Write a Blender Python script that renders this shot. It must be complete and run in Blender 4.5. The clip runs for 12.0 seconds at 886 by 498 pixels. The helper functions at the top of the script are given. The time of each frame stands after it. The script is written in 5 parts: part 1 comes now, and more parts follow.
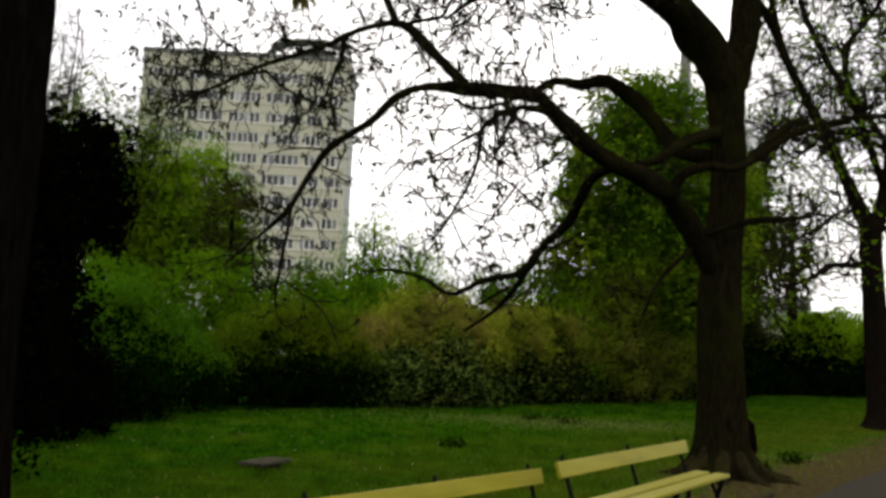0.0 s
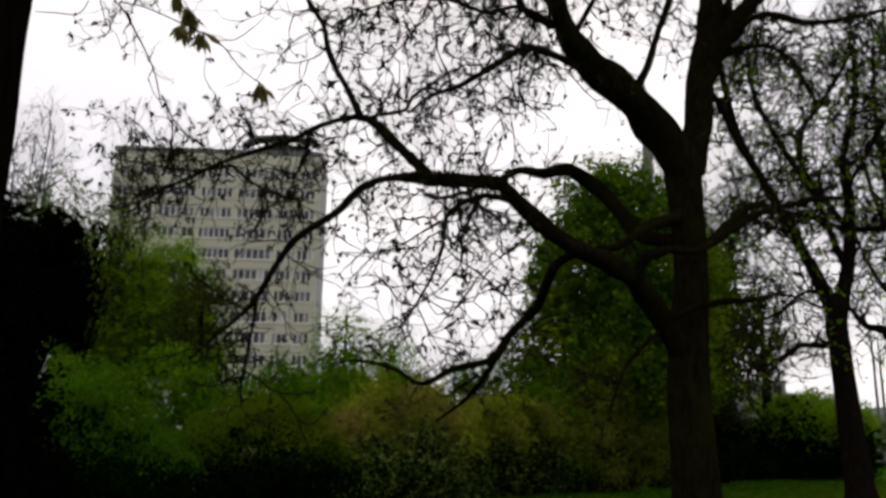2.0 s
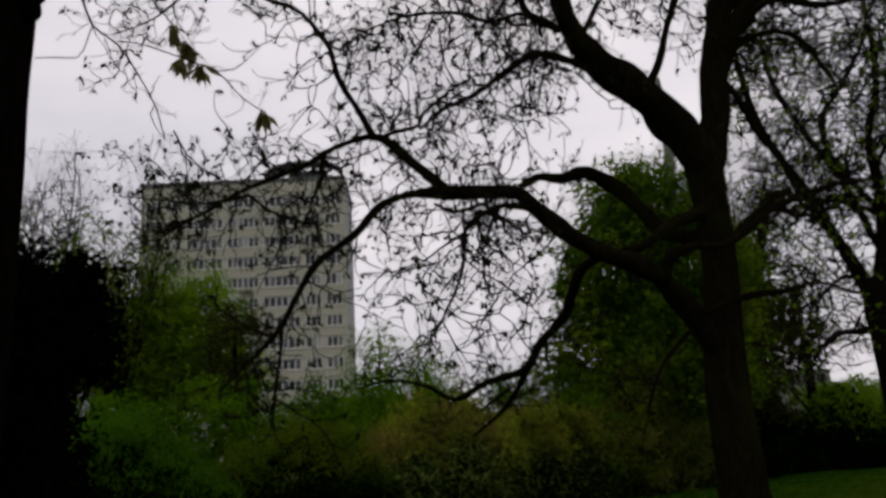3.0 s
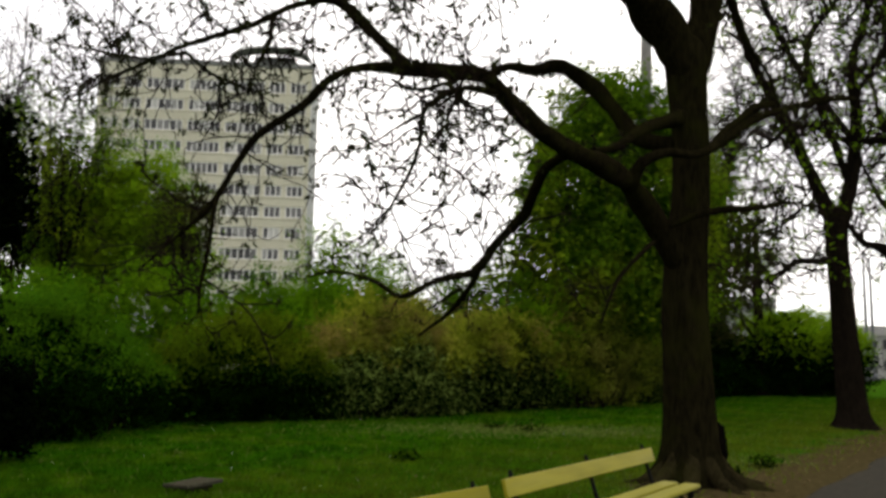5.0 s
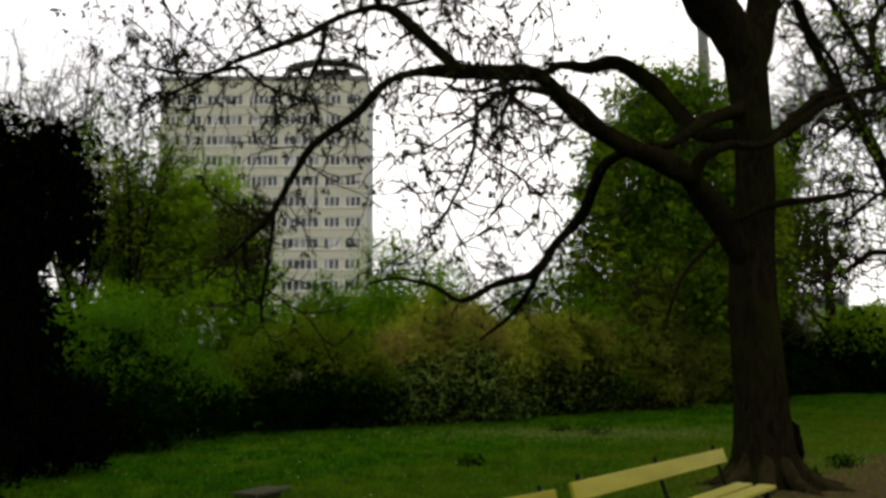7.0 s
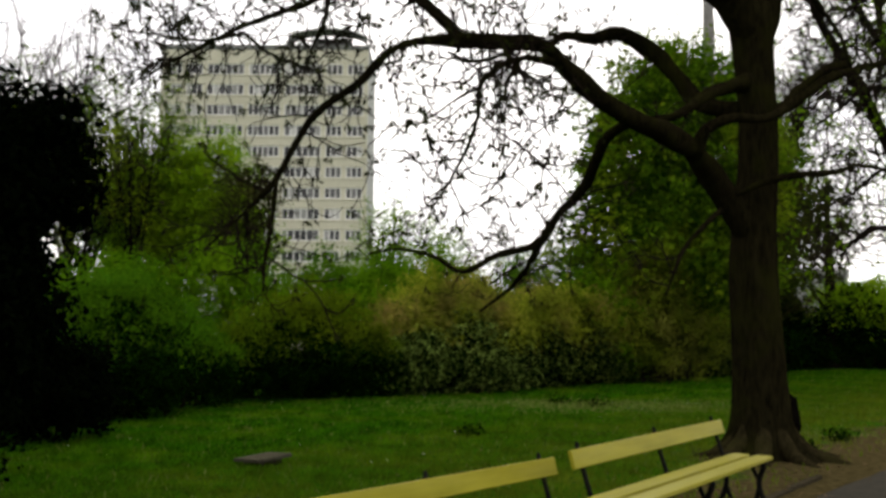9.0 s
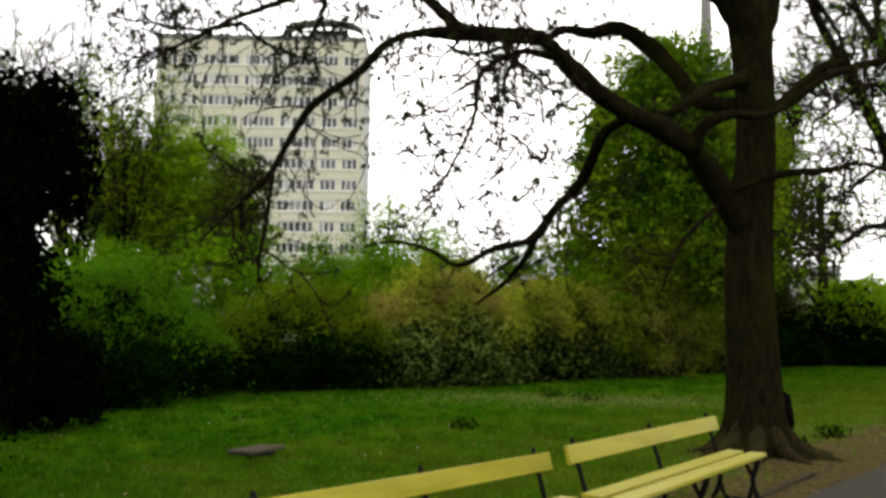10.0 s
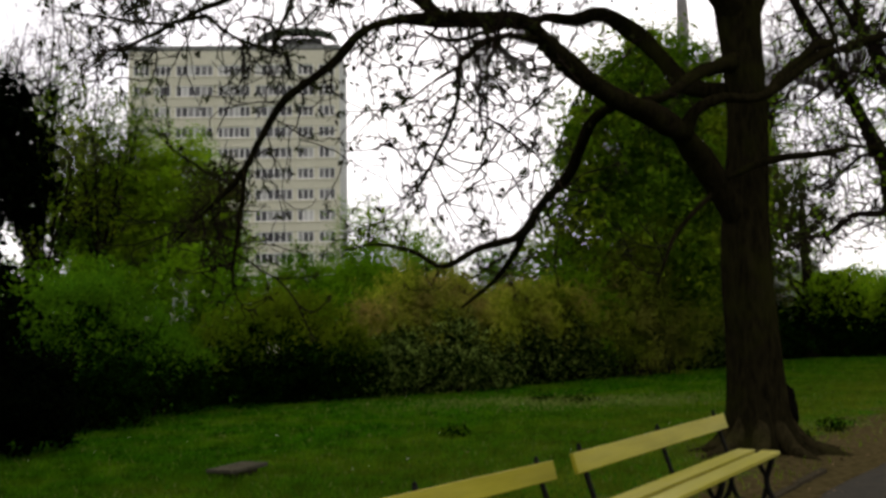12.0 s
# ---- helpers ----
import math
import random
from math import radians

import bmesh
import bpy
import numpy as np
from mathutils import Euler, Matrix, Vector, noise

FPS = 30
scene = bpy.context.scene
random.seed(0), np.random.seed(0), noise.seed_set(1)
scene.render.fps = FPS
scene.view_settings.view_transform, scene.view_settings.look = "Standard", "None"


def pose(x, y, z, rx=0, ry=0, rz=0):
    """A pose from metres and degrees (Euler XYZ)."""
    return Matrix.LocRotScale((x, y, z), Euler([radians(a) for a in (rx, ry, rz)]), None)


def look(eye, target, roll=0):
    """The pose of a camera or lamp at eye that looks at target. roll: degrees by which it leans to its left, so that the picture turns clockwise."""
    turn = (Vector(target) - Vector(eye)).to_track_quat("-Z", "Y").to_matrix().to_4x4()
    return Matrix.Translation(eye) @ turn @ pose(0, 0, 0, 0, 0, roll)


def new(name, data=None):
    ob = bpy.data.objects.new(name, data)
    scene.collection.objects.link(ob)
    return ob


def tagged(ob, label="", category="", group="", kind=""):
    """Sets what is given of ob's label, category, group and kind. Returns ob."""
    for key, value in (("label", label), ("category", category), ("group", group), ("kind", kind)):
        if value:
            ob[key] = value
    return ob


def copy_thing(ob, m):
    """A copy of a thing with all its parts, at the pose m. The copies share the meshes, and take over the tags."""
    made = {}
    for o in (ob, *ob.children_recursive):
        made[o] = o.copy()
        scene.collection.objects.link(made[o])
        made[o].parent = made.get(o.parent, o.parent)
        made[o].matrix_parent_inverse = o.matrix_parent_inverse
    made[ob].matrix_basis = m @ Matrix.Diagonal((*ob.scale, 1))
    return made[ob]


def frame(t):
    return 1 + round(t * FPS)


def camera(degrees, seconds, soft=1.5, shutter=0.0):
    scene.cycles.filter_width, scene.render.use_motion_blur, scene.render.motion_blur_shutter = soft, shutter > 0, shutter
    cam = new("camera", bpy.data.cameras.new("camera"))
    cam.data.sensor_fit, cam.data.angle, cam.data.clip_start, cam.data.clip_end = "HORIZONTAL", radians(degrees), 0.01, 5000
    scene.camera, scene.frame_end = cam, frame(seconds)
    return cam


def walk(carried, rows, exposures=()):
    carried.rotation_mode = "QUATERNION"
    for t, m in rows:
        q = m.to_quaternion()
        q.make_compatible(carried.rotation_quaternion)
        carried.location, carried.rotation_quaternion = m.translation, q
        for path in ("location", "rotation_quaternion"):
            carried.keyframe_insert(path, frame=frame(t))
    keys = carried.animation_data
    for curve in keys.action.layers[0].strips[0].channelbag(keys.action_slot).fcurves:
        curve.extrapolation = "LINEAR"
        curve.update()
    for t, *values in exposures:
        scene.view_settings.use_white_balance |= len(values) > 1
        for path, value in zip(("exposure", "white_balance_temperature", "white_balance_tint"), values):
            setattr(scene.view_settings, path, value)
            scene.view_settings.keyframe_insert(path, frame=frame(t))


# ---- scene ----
# camera and walk
cam = camera(55.5, 12.0, soft=3.3)
PATH = [
    (0, (0.219, -0.416, 1.658), (0.289, 1.568, 1.9), 2.4),
    (0.5, (0.23, -0.426, 1.65), (0.348, 1.555, 1.903), 2.2),
    (1, (0.244, -0.405, 1.634), (0.381, 1.572, 1.903), 1.9),
    (1.5, (0.265, -0.437, 1.627), (0.439, 1.53, 1.949), 2.5),
    (2, (0.31, -0.456, 1.622), (0.435, 1.487, 2.077), 0.8),
    (2.5, (0.362, -0.435, 1.628), (0.446, 1.453, 2.281), -0.5),
    (3, (0.404, -0.364, 1.65), (0.462, 1.574, 2.138), -3.1),
    (3.5, (0.457, -0.142, 1.628), (0.542, 1.819, 2.01), -0.0),
    (3.7, (0.463, -0.075, 1.633), (0.571, 1.895, 1.962), 0.2),
    (5.3, (0.578, 0.546, 1.613), (0.724, 2.523, 1.877), 1.1),
    (5.5, (0.557, 0.522, 1.595), (0.677, 2.498, 1.876), 0.6),
    (6, (0.567, 0.522, 1.593), (0.572, 2.508, 1.829), -0.5),
    (6.5, (0.585, 0.547, 1.587), (0.593, 2.529, 1.858), -0.1),
    (7, (0.585, 0.567, 1.608), (0.589, 2.548, 1.884), -0.3),
    (9, (0.567, 0.559, 1.58), (0.57, 2.548, 1.791), 0.3),
    (9.5, (0.565, 0.578, 1.584), (0.585, 2.57, 1.758), 0.8),
    (10, (0.543, 0.587, 1.586), (0.56, 2.578, 1.781), 0.9),
    (10.5, (0.51, 0.621, 1.585), (0.6, 2.607, 1.806), -0.9),
    (11, (0.515, 0.771, 1.566), (0.571, 2.764, 1.728), -0.6),
    (11.5, (0.518, 0.972, 1.561), (0.538, 2.951, 1.849), -2.0),
    (12, (0.504, 1.129, 1.556), (0.566, 3.117, 1.765), -1.2),
]
EXPOSURES = [(0.0, 0.1, 7000, 10), (1.4, 0.0, 7000, 10), (2.0, -0.6, 6800, 14), (2.5, -0.95, 6600, 17), (3.1, -1.2, 6600, 17), (3.5, -0.95, 6700, 16), (3.7, -0.7, 6800, 14),
             (5.3, 0.15, 7000, 10), (6.0, -0.17, 7000, 10), (6.5, -0.04, 7000, 10), (7.0, -0.12, 7000, 10), (9.0, 0.2, 7000, 10), (10.0, 0.75, 7000, 10), (11.0, 0.6, 7000, 11), (11.5, 0.2, 6900, 13), (12.0, -0.1, 6900, 14)]
walk(cam, [(t, look(eye, target, roll)) for t, eye, target, roll in PATH], EXPOSURES)

# overcast daylight, the sun veiled ahead of the camera
SUN_WAY = (0.15, 0.77, 0.62)
world = bpy.data.worlds.new("overcast_sky")
scene.world = world
world.use_nodes = True
wn, wl = world.node_tree.nodes, world.node_tree.links
wn.clear()
w_out = wn.new("ShaderNodeOutputWorld")
w_bg = wn.new("ShaderNodeBackground")
w_bg.inputs["Strength"].default_value = 0.12
w_sky = wn.new("ShaderNodeTexSky")
w_sky.sky_type = "NISHITA"
w_sky.sun_disc = False
w_sky.sun_elevation = radians(38)
w_sky.sun_rotation = radians(11)
w_co = wn.new("ShaderNodeTexCoord")
w_map = wn.new("ShaderNodeMapping")
w_map.inputs["Scale"].default_value = (1.0, 1.0, 2.6)
w_noise = wn.new("ShaderNodeTexNoise")
w_noise.inputs["Scale"].default_value = 2.2
w_noise.inputs["Detail"].default_value = 6.0
w_ramp = wn.new("ShaderNodeValToRGB")
w_ramp.color_ramp.elements[0].position = 0.32
w_ramp.color_ramp.elements[0].color = (0.74, 0.745, 0.80, 1)
w_ramp.color_ramp.elements[1].position = 0.68
w_ramp.color_ramp.elements[1].color = (1.0, 0.99, 1.0, 1)
# the cloud is brighter towards the veiled sun
w_dir = wn.new("ShaderNodeVectorMath")
w_dir.operation = "DOT_PRODUCT"
w_dir.inputs[1].default_value = SUN_WAY
w_glow = wn.new("ShaderNodeMapRange")
w_glow.inputs["From Min"].default_value = -1.0
w_glow.inputs["From Max"].default_value = 1.0
w_glow.inputs["To Min"].default_value = 8.6
w_glow.inputs["To Max"].default_value = 17.0
w_gain = wn.new("ShaderNodeVectorMath")
w_gain.operation = "SCALE"
w_mix = wn.new("ShaderNodeMix")
w_mix.data_type = "RGBA"
w_mix.inputs["Factor"].default_value = 0.93
wl.new(w_co.outputs["Generated"], w_map.inputs["Vector"])
wl.new(w_map.outputs["Vector"], w_noise.inputs["Vector"])
wl.new(w_noise.outputs["Fac"], w_ramp.inputs["Fac"])
wl.new(w_ramp.outputs["Color"], w_gain.inputs[0])
wl.new(w_co.outputs["Generated"], w_dir.inputs[0])
wl.new(w_dir.outputs["Value"], w_glow.inputs["Value"])
wl.new(w_glow.outputs["Result"], w_gain.inputs["Scale"])
wl.new(w_sky.outputs["Color"], w_mix.inputs["A"])
wl.new(w_gain.outputs["Vector"], w_mix.inputs["B"])
wl.new(w_mix.outputs["Result"], w_bg.inputs["Color"])
wl.new(w_bg.outputs["Background"], w_out.inputs["Surface"])

sun_data = bpy.data.lights.new("sun", "SUN")
sun_data.energy = 0.6
sun_data.angle = radians(25)
sun_data.color = (1.0, 0.97, 0.92)
sun = new("sun", sun_data)
sun.matrix_world = look((SUN_WAY[0] * 60, SUN_WAY[1] * 60, SUN_WAY[2] * 60), (0, 0, 0))

# materials
def node_mat(name):
    m = bpy.data.materials.new(name)
    m.use_nodes = True
    nt = m.node_tree
    return m, nt.nodes, nt.links, nt.nodes["Principled BSDF"]


def noise_tex(nodes, links, scale, detail=5.0, vector=None, rough=0.6):
    n = nodes.new("ShaderNodeTexNoise")
    n.inputs["Scale"].default_value = scale
    n.inputs["Detail"].default_value = detail
    n.inputs["Roughness"].default_value = rough
    if vector is not None:
        links.new(vector, n.inputs["Vector"])
    return n


def ramp(nodes, links, fac, stops):
    r = nodes.new("ShaderNodeValToRGB")
    els = r.color_ramp.elements
    while len(els) < len(stops):
        els.new(0.5)
    for e, (p, c) in zip(els, stops):
        e.position, e.color = p, (*c, 1)
    links.new(fac, r.inputs["Fac"])
    return r


def mix_rgb(nodes, links, fac, a, b, mode="MIX"):
    m = nodes.new("ShaderNodeMix")
    m.data_type, m.blend_type = "RGBA", mode
    for sock, v in (("Factor", fac), ("A", a), ("B", b)):
        if isinstance(v, bpy.types.NodeSocket):
            links.new(v, m.inputs[sock])
        elif isinstance(v, tuple):
            m.inputs[sock].default_value = (*v, 1)
        else:
            m.inputs[sock].default_value = v
    return m.outputs["Result"]


def add_bump(nodes, links, bsdf, height, strength, distance):
    b = nodes.new("ShaderNodeBump")
    b.inputs["Strength"].default_value = strength
    b.inputs["Distance"].default_value = distance
    links.new(height, b.inputs["Height"])
    links.new(b.outputs["Normal"], bsdf.inputs["Normal"])


def rough_mat(name, low, high, scale, roughness=0.85, bump=0.4, distance=0.01, metallic=0.0, stretch=(1, 1, 1), stain=None, space="Object", gloss=0.1):
    """Two scales of noise between two colours, with relief."""
    m, n, l, b = node_mat(name)
    co = n.new("ShaderNodeTexCoord")
    mp = n.new("ShaderNodeMapping")
    mp.inputs["Scale"].default_value = stretch
    l.new(co.outputs[space], mp.inputs["Vector"])
    fine = noise_tex(n, l, scale, 8, mp.outputs["Vector"])
    big = noise_tex(n, l, scale * 0.13, 4, mp.outputs["Vector"])
    col = ramp(n, l, fine.outputs["Fac"], [(0.3, low), (0.7, high)]).outputs["Color"]
    if stain:
        k = ramp(n, l, big.outputs["Fac"], [(0.45, (0, 0, 0)), (0.65, (1, 1, 1))])
        col = mix_rgb(n, l, k.outputs["Color"], col, stain)
    l.new(col, b.inputs["Base Color"])
    b.inputs["Roughness"].default_value = roughness
    b.inputs["Metallic"].default_value = metallic
    b.inputs["Specular IOR Level"].default_value = gloss
    if bump:
        add_bump(n, l, b, fine.outputs["Fac"], bump, distance)
    return m


def leaf_mat(name, dark, light, translucent=0.35, patch=None, patch_scale=0.35, mottle=None, few=0.0, worn=None):
    """Leaves that differ one from another, and in patches over the plant."""
    m, n, l, b = node_mat(name)
    g = n.new("ShaderNodeNewGeometry")
    col = ramp(n, l, g.outputs["Random Per Island"], [(few, dark), (1.0, light)]).outputs["Color"]
    big = noise_tex(n, l, patch_scale, 3, g.outputs["Position"])
    if patch:
        k = ramp(n, l, big.outputs["Fac"], [(0.46, (0, 0, 0)), (0.62, (1, 1, 1))])
        col = mix_rgb(n, l, k.outputs["Color"], col, patch)
    if mottle:
        spots = noise_tex(n, l, mottle, 4, g.outputs["Position"])
        tone = ramp(n, l, spots.outputs["Fac"], [(0.33, (0.35, 0.4, 0.35)), (0.67, (1.5, 1.35, 1.4))])
        col = mix_rgb(n, l, 1.0, col, tone.outputs["Color"], "MULTIPLY")
    if worn:
        # drier blades towards the path: (across, start, end, colour)
        way, start, end, pale = worn
        dot = n.new("ShaderNodeVectorMath")
        dot.operation = "DOT_PRODUCT"
        l.new(g.outputs["Position"], dot.inputs[0])
        dot.inputs[1].default_value = (way[0], way[1], 0)
        near = n.new("ShaderNodeMapRange")
        near.inputs["From Min"].default_value = start
        near.inputs["From Max"].default_value = end
        l.new(dot.outputs["Value"], near.inputs["Value"])
        k = n.new("ShaderNodeMath")
        k.operation = "MULTIPLY"
        l.new(near.outputs["Result"], k.inputs[0])
        l.new(big.outputs["Fac"], k.inputs[1])
        col = mix_rgb(n, l, k.outputs["Value"], col, pale)
    n.remove(b)
    b = n.new("ShaderNodeBsdfDiffuse")
    l.new(col, b.inputs["Color"])
    tr = n.new("ShaderNodeBsdfTranslucent")
    l.new(col, tr.inputs["Color"])
    mx = n.new("ShaderNodeMixShader")
    mx.inputs["Fac"].default_value = translucent
    l.new(b.outputs["BSDF"], mx.inputs[1])
    l.new(tr.outputs["BSDF"], mx.inputs[2])
    l.new(mx.outputs["Shader"], n["Material Output"].inputs["Surface"])
    return m


def bark_mat(name, low, high, moss=None):
    """Furrowed bark: long upright ridges, lichen and moss in patches."""
    m, n, l, b = node_mat(name)
    co = n.new("ShaderNodeTexCoord")
    mp = n.new("ShaderNodeMapping")
    mp.inputs["Scale"].default_value = (1, 1, 0.18)
    l.new(co.outputs["Object"], mp.inputs["Vector"])
    ridge = noise_tex(n, l, 26, 9, mp.outputs["Vector"], 0.65)
    big = noise_tex(n, l, 1.7, 4, co.outputs["Object"])
    col = ramp(n, l, ridge.outputs["Fac"], [(0.32, low), (0.68, high)]).outputs["Color"]
    if moss:
        k = ramp(n, l, big.outputs["Fac"], [(0.5, (0, 0, 0)), (0.72, (0.7, 0.7, 0.7))])
        col = mix_rgb(n, l, k.outputs["Color"], col, moss)
    l.new(col, b.inputs["Base Color"])
    b.inputs["Roughness"].default_value = 0.95
    b.inputs["Specular IOR Level"].default_value = 0.0
    add_bump(n, l, b, ridge.outputs["Fac"], 0.6, 0.025)
    return m


EDGE_P = (3.35, 8.50)        # a point of the path's edge
EDGE_D = (0.644, 0.765)      # along the path
EDGE_N = (0.765, -0.644)     # across it, towards the asphalt


def ground_mat():
    m, n, l, b = node_mat("lawn_soil")
    g = n.new("ShaderNodeNewGeometry")
    pos = g.outputs["Position"]
    fine = noise_tex(n, l, 9.0, 8, pos)
    mid = noise_tex(n, l, 1.1, 5, pos)
    grass = ramp(n, l, fine.outputs["Fac"], [(0.3, (0.009, 0.034, 0.0015)), (0.7, (0.030, 0.090, 0.004))]).outputs["Color"]
    dry = ramp(n, l, fine.outputs["Fac"], [(0.3, (0.030, 0.044, 0.007)), (0.7, (0.088, 0.098, 0.022))]).outputs["Color"]
    soil = ramp(n, l, fine.outputs["Fac"], [(0.3, (0.020, 0.0155, 0.006)), (0.7, (0.072, 0.057, 0.024))]).outputs["Color"]
    k = ramp(n, l, mid.outputs["Fac"], [(0.52, (0, 0, 0)), (0.70, (0.8, 0.8, 0.8))])
    col = mix_rgb(n, l, k.outputs["Color"], grass, dry)
    # a worn, dry patch in the middle of the lawn
    off = n.new("ShaderNodeVectorMath")
    off.operation = "SUBTRACT"
    l.new(pos, off.inputs[0])
    off.inputs[1].default_value = (5.2, 21.5, 0)
    squash = n.new("ShaderNodeVectorMath")
    squash.operation = "MULTIPLY"
    l.new(off.outputs["Vector"], squash.inputs[0])
    squash.inputs[1].default_value = (0.30, 0.42, 0)
    far = n.new("ShaderNodeVectorMath")
    far.operation = "LENGTH"
    l.new(squash.outputs["Vector"], far.inputs[0])
    worn = n.new("ShaderNodeMath")
    worn.operation = "MULTIPLY_ADD"
    l.new(mid.outputs["Fac"], worn.inputs[0])
    worn.inputs[1].default_value = -1.4
    l.new(far.outputs["Value"], worn.inputs[2])
    wr = n.new("ShaderNodeMapRange")
    wr.inputs["From Min"].default_value = 0.25
    wr.inputs["From Max"].default_value = -0.25
    l.new(worn.outputs["Value"], wr.inputs["Value"])
    col = mix_rgb(n, l, wr.outputs["Result"], col, (0.055, 0.085, 0.014))
    # trodden soil along the path
    dot = n.new("ShaderNodeVectorMath")
    dot.operation = "DOT_PRODUCT"
    l.new(pos, dot.inputs[0])
    dot.inputs[1].default_value = (EDGE_N[0], EDGE_N[1], 0)
    s0 = EDGE_P[0] * EDGE_N[0] + EDGE_P[1] * EDGE_N[1]
    jit = n.new("ShaderNodeMath")
    jit.operation = "MULTIPLY_ADD"
    l.new(mid.outputs["Fac"], jit.inputs[0])
    jit.inputs[1].default_value = 2.6
    l.new(dot.outputs["Value"], jit.inputs[2])
    rng = n.new("ShaderNodeMapRange")
    rng.inputs["From Min"].default_value = s0 - 0.15
    rng.inputs["From Max"].default_value = s0 + 0.45
    l.new(jit.outputs["Value"], rng.inputs["Value"])
    beyond = n.new("ShaderNodeMapRange")
    beyond.inputs["From Min"].default_value = s0 + 7.6
    beyond.inputs["From Max"].default_value = s0 + 6.6
    l.new(jit.outputs["Value"], beyond.inputs["Value"])
    # bare earth round the foot of the old tree
    foot = n.new("ShaderNodeVectorMath")
    foot.operation = "DISTANCE"
    l.new(pos, foot.inputs[0])
    foot.inputs[1].default_value = (4.9, 12.0, 0)
    ring = n.new("ShaderNodeMath")
    ring.operation = "MULTIPLY_ADD"
    l.new(mid.outputs["Fac"], ring.inputs[0])
    ring.inputs[1].default_value = -1.6
    l.new(foot.outputs["Value"], ring.inputs[2])
    bare = n.new("ShaderNodeMapRange")
    bare.inputs["From Min"].default_value = 0.55
    bare.inputs["From Max"].default_value = 0.0
    l.new(ring.outputs["Value"], bare.inputs["Value"])
    most = n.new("ShaderNodeMath")
    most.operation = "MAXIMUM"
    l.new(rng.outputs["Result"], most.inputs[0])
    l.new(bare.outputs["Result"], most.inputs[1])
    both = n.new("ShaderNodeMath")
    both.operation = "MULTIPLY"
    l.new(most.outputs["Value"], both.inputs[0])
    l.new(beyond.outputs["Result"], both.inputs[1])
    col = mix_rgb(n, l, both.outputs["Value"], col, soil)
    l.new(col, b.inputs["Base Color"])
    b.inputs["Roughness"].default_value = 0.95
    b.inputs["Specular IOR Level"].default_value = 0.0
    add_bump(n, l, b, fine.outputs["Fac"], 0.7, 0.03)
    return m


def window_glass_mat():
    m, n, l, b = node_mat("window_glass")
    oi = n.new("ShaderNodeObjectInfo")
    c = ramp(n, l, oi.outputs["Random"], [(0.0, (0.01, 0.011, 0.013)), (0.5, (0.03, 0.032, 0.036)), (0.75, (0.16, 0.16, 0.16)), (1.0, (0.50, 0.50, 0.48))])
    l.new(c.outputs["Color"], b.inputs["Base Color"])
    b.inputs["Roughness"].default_value = 0.08
    b.inputs["Specular IOR Level"].default_value = 0.6
    return m


M_GROUND = ground_mat()
M_ASPHALT = rough_mat("asphalt", (0.024, 0.0225, 0.018), (0.050, 0.047, 0.038), 60, 0.9, 0.5, 0.006, stain=(0.044, 0.040, 0.031), gloss=0.0)
M_KERB = rough_mat("kerb_stone", (0.018, 0.015, 0.009), (0.055, 0.047, 0.030), 25, 0.9, 0.5, 0.008, stain=(0.03, 0.026, 0.016), gloss=0.0)
M_CONCRETE = rough_mat("weathered_concrete", (0.026, 0.0245, 0.015), (0.078, 0.073, 0.050), 22, 0.9, 0.5, 0.008, stain=(0.05, 0.05, 0.034), gloss=0.0)
M_YELLOW = rough_mat("yellow_paint", (0.185, 0.172, 0.006), (0.265, 0.246, 0.018), 14, 0.5, 0.2, 0.004, stretch=(0.12, 1, 1), stain=(0.24, 0.225, 0.045), gloss=0.1)
M_IRON = rough_mat("black_cast_iron", (0.003, 0.003, 0.0025), (0.011, 0.0105, 0.009), 30, 0.6, 0.3, 0.003, gloss=0.03)
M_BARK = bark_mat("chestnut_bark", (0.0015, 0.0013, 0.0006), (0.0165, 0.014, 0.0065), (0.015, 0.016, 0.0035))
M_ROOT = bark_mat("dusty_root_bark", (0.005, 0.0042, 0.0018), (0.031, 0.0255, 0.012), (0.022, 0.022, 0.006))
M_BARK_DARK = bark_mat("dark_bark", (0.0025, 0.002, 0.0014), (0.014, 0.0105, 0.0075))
# bark tuned near black for the close trunk and the burl
M_BARK_NEAR = bark_mat("black_bark", (0.001, 0.0008, 0.0006), (0.006, 0.0047, 0.0035))
M_TWIG = rough_mat("twig_bark", (0.007, 0.005, 0.004), (0.020, 0.015, 0.011), 20, 0.95, 0.2, 0.004, gloss=0.0)
M_DEADWOOD = rough_mat("bleached_dead_wood", (0.15, 0.145, 0.14), (0.27, 0.26, 0.25), 9, 0.95, 0.3, 0.01, stretch=(1, 1, 0.2), gloss=0.0)
M_TWIG_FAR = rough_mat("pale_twig_bark", (0.030, 0.026, 0.028), (0.065, 0.057, 0.058), 10, 0.9, 0.0)
M_BUD = leaf_mat("young_chestnut_leaf", (0.010, 0.011, 0.005), (0.030, 0.036, 0.010), 0.2)
M_LIME = leaf_mat("fresh_lime_leaf", (0.08, 0.17, 0.004), (0.15, 0.27, 0.008), 0.4)
M_SHRUB = leaf_mat("shrub_leaf", (0.022, 0.080, 0.002), (0.086, 0.19, 0.006), 0.4, (0.10, 0.20, 0.006), 0.5)
M_HEDGE = leaf_mat("hedge_leaf", (0.095, 0.14, 0.008), (0.27, 0.335, 0.028), 0.45, (0.175, 0.155, 0.036), 0.5, 0.9)
M_HEDGE_GREEN = leaf_mat("green_hedge_leaf", (0.055, 0.095, 0.005), (0.17, 0.235, 0.018), 0.45, (0.12, 0.14, 0.022), 0.5, 0.9)
